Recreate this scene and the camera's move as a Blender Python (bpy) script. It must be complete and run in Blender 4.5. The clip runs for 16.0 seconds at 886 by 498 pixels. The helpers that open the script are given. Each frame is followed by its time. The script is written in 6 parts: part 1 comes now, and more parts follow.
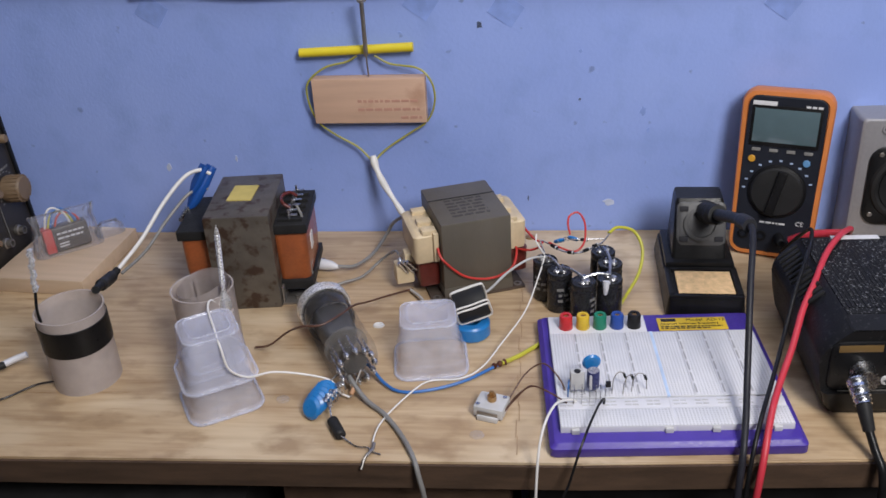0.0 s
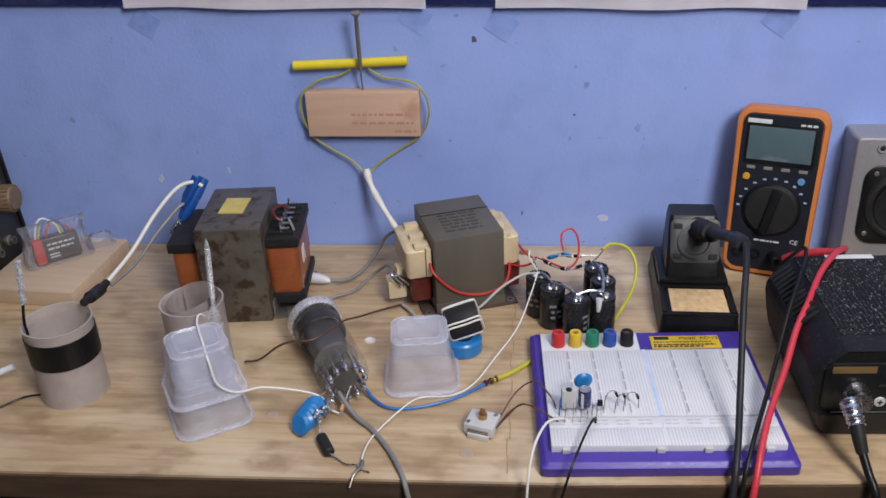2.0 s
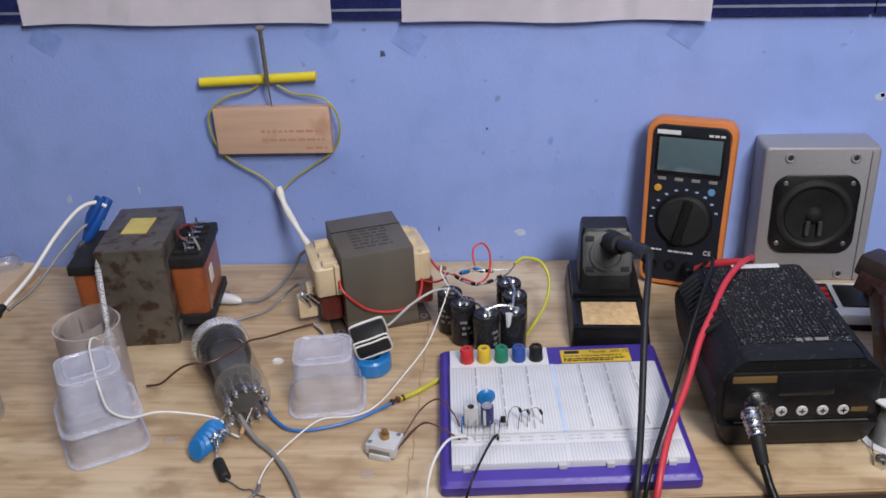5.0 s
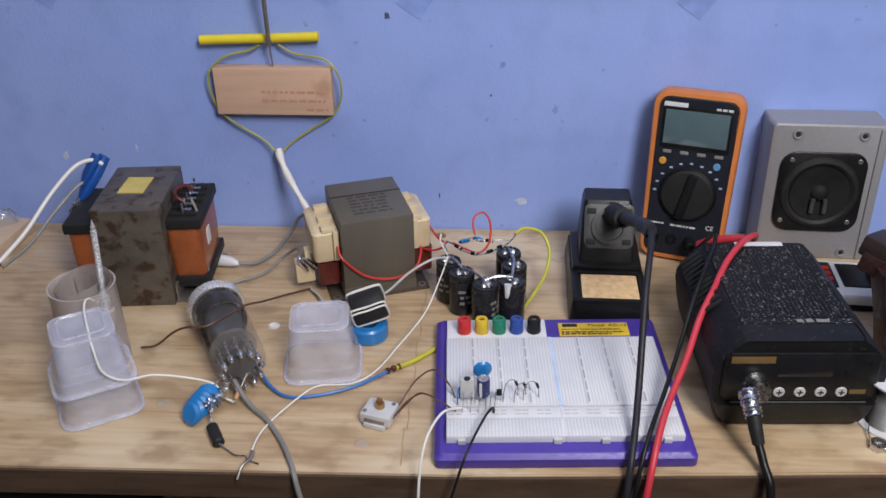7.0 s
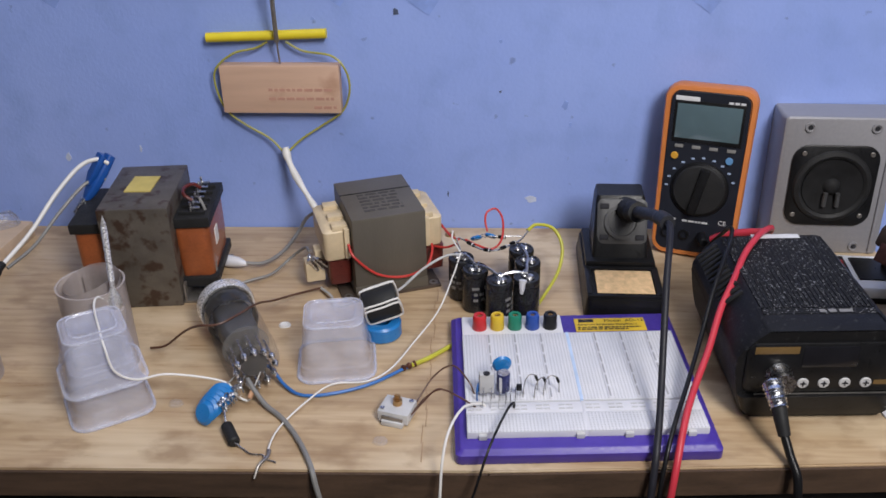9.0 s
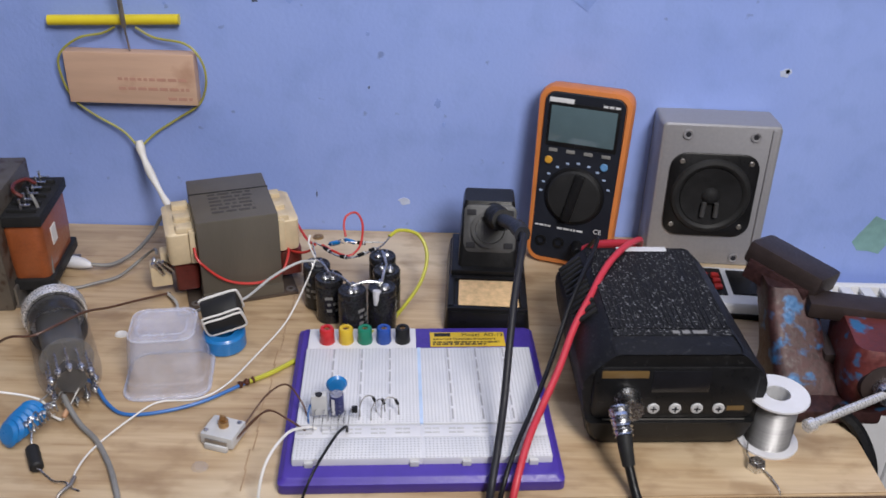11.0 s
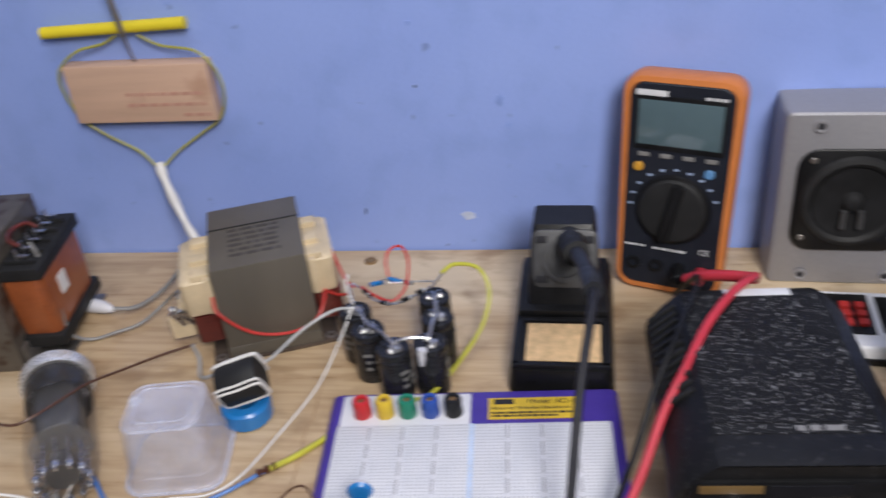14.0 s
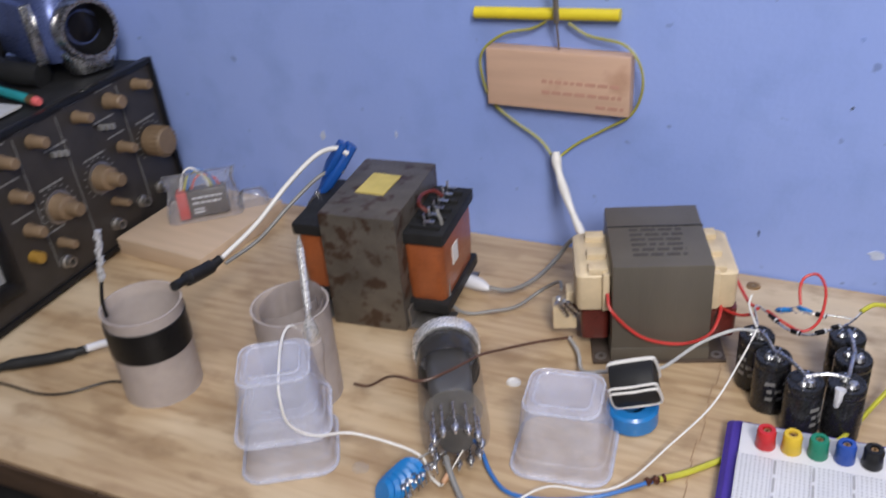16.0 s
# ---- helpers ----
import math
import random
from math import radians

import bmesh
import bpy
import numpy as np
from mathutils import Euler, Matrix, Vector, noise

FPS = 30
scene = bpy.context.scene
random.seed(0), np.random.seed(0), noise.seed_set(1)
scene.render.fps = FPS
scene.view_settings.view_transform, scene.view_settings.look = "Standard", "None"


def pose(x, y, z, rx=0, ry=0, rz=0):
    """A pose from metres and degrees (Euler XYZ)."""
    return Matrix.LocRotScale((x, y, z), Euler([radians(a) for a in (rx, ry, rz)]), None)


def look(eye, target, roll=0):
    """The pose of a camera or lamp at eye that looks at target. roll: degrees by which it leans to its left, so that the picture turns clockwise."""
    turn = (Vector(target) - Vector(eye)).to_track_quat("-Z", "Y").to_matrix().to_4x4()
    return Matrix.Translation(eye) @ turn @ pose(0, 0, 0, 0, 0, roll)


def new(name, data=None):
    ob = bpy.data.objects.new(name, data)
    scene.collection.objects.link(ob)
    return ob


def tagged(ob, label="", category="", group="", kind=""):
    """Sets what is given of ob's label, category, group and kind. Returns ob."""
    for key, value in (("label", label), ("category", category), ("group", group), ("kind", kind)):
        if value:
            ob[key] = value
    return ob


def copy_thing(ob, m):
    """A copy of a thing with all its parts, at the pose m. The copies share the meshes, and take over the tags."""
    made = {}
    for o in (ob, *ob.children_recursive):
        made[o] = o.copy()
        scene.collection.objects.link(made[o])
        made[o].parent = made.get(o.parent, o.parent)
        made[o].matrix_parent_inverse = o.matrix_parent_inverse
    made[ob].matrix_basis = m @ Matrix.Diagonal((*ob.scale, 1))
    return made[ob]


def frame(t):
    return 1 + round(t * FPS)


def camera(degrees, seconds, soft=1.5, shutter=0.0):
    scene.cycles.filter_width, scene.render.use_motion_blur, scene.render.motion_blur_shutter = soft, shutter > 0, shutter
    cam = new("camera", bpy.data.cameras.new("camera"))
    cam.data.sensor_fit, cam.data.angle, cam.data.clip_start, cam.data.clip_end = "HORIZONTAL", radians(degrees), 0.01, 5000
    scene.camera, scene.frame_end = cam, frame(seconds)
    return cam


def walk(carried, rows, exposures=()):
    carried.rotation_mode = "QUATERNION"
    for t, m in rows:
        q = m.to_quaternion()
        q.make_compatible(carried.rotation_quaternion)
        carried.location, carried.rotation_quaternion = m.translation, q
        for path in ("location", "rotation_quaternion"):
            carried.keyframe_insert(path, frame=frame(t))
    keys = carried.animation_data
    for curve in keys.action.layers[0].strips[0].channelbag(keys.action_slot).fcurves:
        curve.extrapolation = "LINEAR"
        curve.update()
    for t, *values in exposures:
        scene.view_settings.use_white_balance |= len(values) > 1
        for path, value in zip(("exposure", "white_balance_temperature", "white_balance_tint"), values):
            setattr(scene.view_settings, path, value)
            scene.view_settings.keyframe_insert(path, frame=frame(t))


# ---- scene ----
cam = camera(51.9, 16.0, soft=1.6, shutter=0.5)
PATH = [
    (0, (-0.031, -0.892, 0.472), (-0.242, 0.846, -0.495), -3.5),
    (0.5, (-0.02, -0.889, 0.47), (-0.254, 0.85, -0.491), -4.3),
    (1, (-0.033, -0.89, 0.467), (-0.254, 0.85, -0.493), -3.2),
    (1.5, (-0.046, -0.886, 0.474), (-0.263, 0.844, -0.504), -1.3),
    (2, (-0.028, -0.885, 0.473), (-0.231, 0.865, -0.474), -2.8),
    (2.5, (-0.026, -0.878, 0.47), (-0.184, 0.875, -0.479), -0.9),
    (3, (-0.044, -0.877, 0.483), (-0.209, 0.875, -0.468), -0.7),
    (3.5, (-0.047, -0.872, 0.487), (-0.138, 0.917, -0.403), 1.0),
    (4, (-0.022, -0.873, 0.482), (-0.128, 0.924, -0.389), 0.5),
    (4.5, (0.009, -0.87, 0.466), (-0.139, 0.914, -0.425), -3.4),
    (4.7, (0.023, -0.871, 0.461), (-0.108, 0.911, -0.438), -2.9),
    (6.8, (0.021, -0.863, 0.471), (-0.13, 0.864, -0.526), -1.3),
    (7, (0.021, -0.859, 0.465), (-0.103, 0.874, -0.526), -1.1),
    (7.5, (0.031, -0.852, 0.459), (-0.111, 0.895, -0.505), -1.9),
    (8, (0.008, -0.85, 0.455), (-0.133, 0.872, -0.553), -1.3),
    (8.5, (0.003, -0.854, 0.457), (-0.132, 0.868, -0.551), -1.5),
    (9, (-0.002, -0.859, 0.447), (-0.099, 0.89, -0.518), -1.2),
    (9.5, (-0.003, -0.851, 0.435), (-0.092, 0.9, -0.527), -0.9),
    (10, (0.003, -0.822, 0.444), (0.026, 0.911, -0.554), 3.1),
    (10.2, (0.014, -0.813, 0.444), (0.083, 0.931, -0.533), 3.8),
    (12.3, (0.149, -0.8, 0.426), (0.02, 0.922, -0.583), -3.1),
    (12.5, (0.146, -0.798, 0.427), (0.01, 0.925, -0.579), -2.9),
    (13, (0.156, -0.756, 0.413), (0.014, 0.939, -0.639), -4.2),
    (13.5, (0.163, -0.634, 0.408), (-0.056, 0.973, -0.762), -5.8),
    (14, (0.129, -0.636, 0.432), (-0.155, 1.001, -0.681), -6.0),
    (14.5, (0.066, -0.66, 0.432), (-0.462, 0.924, -0.67), -4.3),
    (15, (0.077, -0.664, 0.418), (-0.693, 0.853, -0.633), -4.5),
    (15.5, (0.063, -0.652, 0.412), (-0.873, 0.754, -0.659), -7.6),
    (16, (0.01, -0.661, 0.42), (-0.763, 0.869, -0.61), -5.3),
]
walk(cam, [(t, look(eye, target, roll)) for t, eye, target, roll in PATH], exposures=[(0.0, -0.04), (9.5, -0.05), (12.5, 0.0), (14.0, 0.02), (15.0, 0.06), (16.0, 0.16)])

# ---- light ----
world = bpy.data.worlds.new("room")
world.use_nodes = True
world.node_tree.nodes["Background"].inputs[0].default_value = (0.75, 0.82, 1.0, 1)
world.node_tree.nodes["Background"].inputs[1].default_value = 0.04
scene.world = world


def lamp(name, eye, target, size, watts, color):
    d = bpy.data.lights.new(name, "AREA")
    d.shape, d.size, d.size_y, d.energy, d.color = "RECTANGLE", size[0], size[1], watts, color
    o = new(name, d)
    o.matrix_world = look(eye, target)
    return o


lamp("window_light", (0.48, -1.16, 1.06), (0.06, 0.0, 0.16), (0.35, 0.5), 19.8, (1.0, 0.965, 0.945))
# unseen fill below the ceiling, added for soft ambient light
lamp("overhead_fill", (0.0, -0.66, 1.68), (0.0, -0.6, 0), (1.1, 0.8), 9.8, (0.93, 0.945, 1.0))

# ---- materials ----
MATS = {}


def nodes_of(name):
    m = bpy.data.materials.new(name)
    m.use_nodes = True
    nt = m.node_tree
    return m, nt, nt.nodes["Principled BSDF"]


def add(nt, kind, **kw):
    n = nt.nodes.new(kind)
    for k, v in kw.items():
        n.inputs[k].default_value = v
    return n


def noise_tex(nt, scale, detail=4, stretch=None, coord="Object"):
    tc = nt.nodes.new("ShaderNodeTexCoord")
    n = add(nt, "ShaderNodeTexNoise", Scale=scale, Detail=detail)
    if stretch:
        mp = nt.nodes.new("ShaderNodeMapping")
        mp.inputs["Scale"].default_value = stretch
        nt.links.new(tc.outputs[coord], mp.inputs[0])
        nt.links.new(mp.outputs[0], n.inputs["Vector"])
    else:
        nt.links.new(tc.outputs[coord], n.inputs["Vector"])
    return n.outputs[0]


def ramp(nt, src, stops):
    r = nt.nodes.new("ShaderNodeValToRGB")
    el = r.color_ramp.elements
    while len(el) < len(stops):
        el.new(0.5)
    for e, (p, c) in zip(el, stops):
        e.position, e.color = p, (*c, 1)
    nt.links.new(src, r.inputs[0])
    return r.outputs[0]


def mix(nt, fac, a, b, blend="MIX"):
    m = nt.nodes.new("ShaderNodeMix")
    m.data_type, m.blend_type = "RGBA", blend
    for sock, v in ((m.inputs[0], fac), (m.inputs[6], a), (m.inputs[7], b)):
        if isinstance(v, (int, float)):
            sock.default_value = v
        elif isinstance(v, tuple):
            sock.default_value = (*v, 1)
        else:
            nt.links.new(v, sock)
    return m.outputs[2]


def bump(nt, p, src, strength, dist=0.001):
    b = add(nt, "ShaderNodeBump", Strength=strength, Distance=dist)
    nt.links.new(src, b.inputs["Height"])
    nt.links.new(b.outputs[0], p.inputs["Normal"])


def M(name, col, rough=0.5, metal=0.0, var=0.2, scale=60, fine=600, relief=0.15, dirt=None, dirt_at=(0.55, 0.7), dirt_scale=30, stretch=None, clear=0.0):
    """A surface with broad and fine variation of its colour, an optional second colour in patches, and relief."""
    m, nt, p = nodes_of(name)
    lo, hi = tuple(c * (1 - var) for c in col), tuple(min(1, c * (1 + var)) for c in col)
    c = ramp(nt, noise_tex(nt, scale, 5, stretch), [(0.3, lo), (0.7, hi)])
    f = noise_tex(nt, fine, 3, stretch)
    c = mix(nt, var * 0.8, c, ramp(nt, f, [(0.35, lo), (0.65, hi)]))
    if dirt:
        c = mix(nt, ramp(nt, noise_tex(nt, dirt_scale, 6), [(dirt_at[0], (0, 0, 0)), (dirt_at[1], (1, 1, 1))]), c, dirt)
    nt.links.new(c, p.inputs["Base Color"])
    p.inputs["Metallic"].default_value = metal
    r = ramp(nt, f, [(0.3, (max(0.02, rough - 0.08),) * 3), (0.7, (min(1, rough + 0.1),) * 3)])
    nt.links.new(r, p.inputs["Roughness"])
    p.inputs["Coat Weight"].default_value = clear
    p.inputs["Coat Roughness"].default_value = 0.15 if name != "lcd_glass" else 0.03
    if max(col) < 0.03:
        p.inputs["Specular IOR Level"].default_value = 0.27
    if relief:
        bump(nt, p, f, relief, 0.0006)
    MATS[name] = m
    return m


def frosted(name, col, see, rough):
    """Thin cloudy plastic: part of the light goes straight through."""
    m, nt, p = nodes_of(name)
    p.inputs["Base Color"].default_value = (*col, 1)
    p.inputs["Roughness"].default_value = rough
    p.inputs["Specular IOR Level"].default_value = 0.6
    t = nt.nodes.new("ShaderNodeBsdfTransparent")
    t.inputs[0].default_value = (0.95, 0.955, 0.98, 1)
    s = nt.nodes.new("ShaderNodeMixShader")
    n = ramp(nt, noise_tex(nt, 60, 4), [(0.3, (see - 0.06,) * 3), (0.7, (see + 0.06,) * 3)])
    nt.links.new(n, s.inputs[0])
    nt.links.new(p.outputs[0], s.inputs[1])
    nt.links.new(t.outputs[0], s.inputs[2])
    nt.links.new(s.outputs[0], nt.nodes["Material Output"].inputs[0])
    return m


def wood_table():
    m, nt, p = nodes_of("pine_board")
    g1 = noise_tex(nt, 10, 6, (0.45, 2.6, 1))
    g2 = noise_tex(nt, 90, 5, (0.16, 2.0, 1))
    blot = noise_tex(nt, 7, 4, (0.6, 1.3, 1))
    c = ramp(nt, g1, [(0.28, (0.27, 0.175, 0.095)), (0.52, (0.44, 0.31, 0.185)), (0.74, (0.57, 0.43, 0.28))])
    c = mix(nt, 0.38, c, ramp(nt, g2, [(0.35, (0.34, 0.22, 0.12)), (0.6, (0.60, 0.46, 0.29))]))
    c = mix(nt, ramp(nt, blot, [(0.5, (0, 0, 0)), (0.64, (0.75, 0.75, 0.75))]), c, (0.66, 0.54, 0.38))
    spots = noise_tex(nt, 34, 6, (0.7, 1.2, 1))
    c = mix(nt, ramp(nt, spots, [(0.52, (0, 0, 0)), (0.70, (0.7, 0.7, 0.7))]), c, (0.26, 0.165, 0.09))
    nt.links.new(c, p.inputs["Base Color"])
    nt.links.new(ramp(nt, g2, [(0.3, (0.26,) * 3), (0.7, (0.46,) * 3)]), p.inputs["Roughness"])
    bump(nt, p, g2, 0.12, 0.0005)
    return m


def wall_paint():
    m, nt, p = nodes_of("blue_wall_paint")
    a, b, c3 = noise_tex(nt, 4, 4), noise_tex(nt, 26, 6), noise_tex(nt, 260, 3)
    c = ramp(nt, a, [(0.3, (0.258, 0.358, 0.755)), (0.7, (0.315, 0.42, 0.82))])
    c = mix(nt, ramp(nt, b, [(0.5, (0, 0, 0)), (0.72, (0.5, 0.5, 0.5))]), c, (0.215, 0.312, 0.64))
    c = mix(nt, ramp(nt, noise_tex(nt, 70, 6), [(0.68, (0, 0, 0)), (0.74, (0.6, 0.6, 0.6))]), c, (0.13, 0.18, 0.36))
    nt.links.new(c, p.inputs["Base Color"])
    nt.links.new(ramp(nt, b, [(0.3, (0.36,) * 3), (0.7, (0.5,) * 3)]), p.inputs["Roughness"])
    bump(nt, p, mix(nt, 0.35, b, c3), 0.25, 0.003)
    return m


def holes_plastic():
    """White plastic with the fine square grid of contact holes."""
    m, nt, p = nodes_of("perforated_white_plastic")
    tc = nt.nodes.new("ShaderNodeTexCoord")
    sp = nt.nodes.new("ShaderNodeSeparateXYZ")
    nt.links.new(tc.outputs["Object"], sp.inputs[0])
    sq = []
    for ax in (0, 1):
        a = nt.nodes.new("ShaderNodeMath")
        a.operation = "MULTIPLY"
        a.inputs[1].default_value = 1 / 0.00254
        nt.links.new(sp.outputs[ax], a.inputs[0])
        b = nt.nodes.new("ShaderNodeMath")
        b.operation = "FRACT"
        nt.links.new(a.outputs[0], b.inputs[0])
        d = nt.nodes.new("ShaderNodeMath")
        d.operation = "LESS_THAN"
        d.inputs[1].default_value = 0.44
        nt.links.new(b.outputs[0], d.inputs[0])
        sq.append(d)
    e = nt.nodes.new("ShaderNodeMath")
    e.operation = "MULTIPLY"
    nt.links.new(sq[0].outputs[0], e.inputs[0])
    nt.links.new(sq[1].outputs[0], e.inputs[1])
    base = ramp(nt, noise_tex(nt, 50, 4), [(0.3, (0.60, 0.61, 0.65)), (0.7, (0.68, 0.68, 0.71))])
    nt.links.new(mix(nt, e.outputs[0], base, (0.42, 0.42, 0.45)), p.inputs["Base Color"])
    p.inputs["Roughness"].default_value = 0.4
    return m


TABLE, WALL, HOLES = wood_table(), wall_paint(), holes_plastic()
EDGE = M("dark_board_edge", (0.07, 0.042, 0.026), 0.6, var=0.45, scale=20, fine=300, stretch=(1, 1, 6))
PLASTER = M("room_paint", (0.26, 0.255, 0.255), 0.8, var=0.05)
FLOOR = M("dark_floor", (0.10, 0.075, 0.06), 0.6, var=0.3, scale=10)
RUST = M("varnished_core_steel", (0.115, 0.10, 0.085), 0.45, 0.35, 0.25, 50, 500, 0.2, dirt=(0.058, 0.034, 0.024), dirt_at=(0.52, 0.62), dirt_scale=75)
CORE = M("grey_core_steel", (0.13, 0.115, 0.095), 0.5, 0.3, 0.12, 30, 900, 0.2, stretch=(1, 1, 0.15))
COPPER = M("orange_winding_wrap", (0.30, 0.08, 0.024), 0.4, 0.1, 0.3, 30, 400, 0.2, dirt=(0.12, 0.035, 0.015), dirt_at=(0.55, 0.75), clear=0.3)
BLACK = M("black_plastic", (0.008, 0.008, 0.009), 0.35, var=0.3, relief=0.08)
MATBLACK = M("matt_black_plastic", (0.016, 0.016, 0.017), 0.55, var=0.3, relief=0.2)
DUSTY = M("dusty_black_case", (0.006, 0.006, 0.007), 0.6, var=0.3, scale=90, fine=900, relief=0.4, dirt=(0.22, 0.22, 0.23), dirt_at=(0.60, 0.66), dirt_scale=560)
CASEBLK = M("black_case_plastic", (0.007, 0.007, 0.008), 0.5, var=0.3, scale=90, fine=900, relief=0.2, dirt=(0.035, 0.035, 0.037), dirt_at=(0.60, 0.70), dirt_scale=240)
CREAM = M("cream_bobbin_plastic", (0.62, 0.50, 0.33), 0.45, var=0.15, dirt=(0.34, 0.24, 0.14), dirt_at=(0.6, 0.8))
DARKRED = M("dark_red_winding", (0.11, 0.018, 0.014), 0.35, var=0.4)
ORANGE = M("orange_rubber", (0.58, 0.19, 0.05), 0.45, var=0.08, relief=0.12)
NAVY = M("meter_face", (0.014, 0.016, 0.024), 0.4, var=0.2)
LCD = M("lcd_glass", (0.085, 0.13, 0.15), 0.16, var=0.06, relief=0, clear=1.0)
SILVER = M("silver_paint", (0.30, 0.295, 0.315), 0.42, 0.25, 0.05, 300, 1500, 0.08)
CONE = M("speaker_cone", (0.010, 0.010, 0.011), 0.7, var=0.5, scale=80)
PURPLE = M("violet_plastic", (0.062, 0.035, 0.30), 0.42, var=0.1)
WHITE = M("white_plastic", (0.64, 0.64, 0.68), 0.4, var=0.05)
PAPER = M("printer_paper", (0.90, 0.86, 0.94), 0.8, var=0.03, relief=0.05)
YLABEL = M("yellow_label", (0.62, 0.42, 0.03), 0.4, var=0.1)
OLDLABEL = M("faded_yellow_label", (0.55, 0.44, 0.13), 0.6, var=0.15)
INK = M("dark_ink", (0.02, 0.02, 0.025), 0.7, var=0.1, relief=0)
REDINK = M("faint_red_ink", (0.46, 0.25, 0.19), 0.8, var=0.1, relief=0)
GOLD = M("gold_print", (0.15, 0.09, 0.03), 0.5, var=0.1, relief=0)
PALEINK = M("white_print", (0.6, 0.6, 0.62), 0.6, var=0.1, relief=0)
METAL = M("bright_steel", (0.62, 0.62, 0.63), 0.25, 1.0, 0.1)
DULL = M("dull_steel", (0.33, 0.31, 0.29), 0.45, 0.9, 0.3)
SOLDER = M("solder_tin", (0.60, 0.60, 0.61), 0.28, 1.0, 0.25, relief=0.4)
WIRETIN = M("wound_solder_wire", (0.30, 0.295, 0.30), 0.45, 0.6, 0.25, stretch=(0.2, 0.2, 6))
SATIN = M("satin_aluminium", (0.74, 0.73, 0.73), 0.28, 0.6, 0.05, relief=0.02)
BRASS = M("brass", (0.50, 0.30, 0.13), 0.35, 0.9, 0.15)
BLUE = M("blue_epoxy", (0.012, 0.17, 0.47), 0.35, var=0.12, clear=0.3)
BLUEWIRE = M("blue_insulation", (0.03, 0.14, 0.42), 0.4, var=0.1)
BLUECLIP = M("blue_rubber_clip", (0.01, 0.075, 0.33), 0.4, var=0.1)
REDWIRE = M("red_insulation", (0.50, 0.035, 0.03), 0.4, var=0.1)
PINKRED = M("red_lead", (0.50, 0.035, 0.055), 0.4, var=0.08)
YGREEN = M("yellow_green_insulation", (0.46, 0.44, 0.045), 0.4, var=0.15)
OLIVE = M("olive_wire", (0.35, 0.34, 0.075), 0.45, var=0.15)
GREYW = M("grey_insulation", (0.20, 0.195, 0.19), 0.45, var=0.15)
WHITEW = M("white_insulation", (0.72, 0.70, 0.68), 0.45, var=0.08)
BROWNW = M("brown_enamel_wire", (0.09, 0.04, 0.025), 0.4, var=0.2)
YELLOW = M("yellow_tube", (0.72, 0.58, 0.03), 0.4, var=0.06)
PINE = M("pale_pine", (0.53, 0.34, 0.215), 0.6, var=0.10, scale=30, stretch=(0.2, 2, 3))
PALEWOOD = M("pale_softwood", (0.53, 0.395, 0.28), 0.6, var=0.1, scale=30, stretch=(0.3, 3, 2))
SPONGE = M("dry_tan_sponge", (0.66, 0.45, 0.24), 0.9, var=0.2, scale=200, relief=0.6)
SMOKE = frosted("cloudy_tube_plastic", (0.56, 0.49, 0.46), 0.42, 0.35)
CLOUD = frosted("frosted_box_plastic", (0.82, 0.83, 0.95), 0.78, 0.10)
RIMPL = frosted("box_rim_highlight_plastic", (0.84, 0.85, 0.94), 0.72, 0.10)
CLEAR = frosted("clear_bag_film", (0.70, 0.69, 0.71), 0.87, 0.10)
GLASS = frosted("smoked_tube_glass", (0.16, 0.15, 0.14), 0.86, 0.04)
PLATE = M("grey_anode", (0.11, 0.108, 0.108), 0.4, 0.5, 0.3)
CAPSLEEVE = M("black_capacitor_sleeve", (0.014, 0.014, 0.016), 0.28, var=0.2, clear=0.4)
BLUESLEEVE = M("dark_blue_sleeve", (0.03, 0.035, 0.13), 0.3, var=0.2)
GREYPL = M("grey_plastic", (0.50, 0.50, 0.51), 0.45, var=0.12)
BEIGEKNOB = M("tan_knob", (0.185, 0.125, 0.075), 0.5, var=0.2)
SCOPE = M("scope_panel", (0.032, 0.027, 0.024), 0.5, var=0.25)
CRT = M("grey_screen", (0.34, 0.34, 0.345), 0.3, var=0.08)
VISEBLUE = M("worn_vise_paint", (0.042, 0.017, 0.017), 0.5, 0.3, 0.6, 40, 300, 0.4, dirt=(0.02, 0.085, 0.20), dirt_at=(0.59, 0.65), dirt_scale=45)
VISERED = M("worn_red_paint", (0.11, 0.024, 0.023), 0.4, 0.2, 0.45, 35, 300, 0.3, dirt=(0.03, 0.12, 0.26), dirt_at=(0.62, 0.67), dirt_scale=40)
VISEIRON = M("dirty_iron", (0.050, 0.036, 0.034), 0.5, 0.6, 0.35, 40)
TILE = M("navy_glazed_tile", (0.016, 0.022, 0.10), 0.2, var=0.2, relief=0.05, clear=0.3)
TILELINE = M("grey_tile_glaze", (0.20, 0.23, 0.31), 0.3, var=0.2)
ENAMEL = M("white_enamel", (0.72, 0.72, 0.74), 0.35, var=0.04)
LEAD = M("pink_lead", (0.65, 0.12, 0.12), 0.6)
TEAL = M("teal_paint", (0.02, 0.30, 0.32), 0.4)
CAMBLUE = M("blue_camcorder_case", (0.09, 0.12, 0.28), 0.3, 0.4, 0.1)
CARD = M("brown_cardboard", (0.11, 0.065, 0.04), 0.8, var=0.2)
STAIN = M("wall_residue", (0.225, 0.325, 0.70), 0.7, var=0.15)
CHIP = M("paint_chip_dark", (0.07, 0.09, 0.16), 0.8, var=0.4)
CHIPW = M("paint_chip_pale", (0.50, 0.56, 0.74), 0.7, var=0.2)
GREENP = M("green_undercoat", (0.20, 0.36, 0.36), 0.6, var=0.2)

# ---- mesh tools ----


def fresh():
    return bmesh.new()


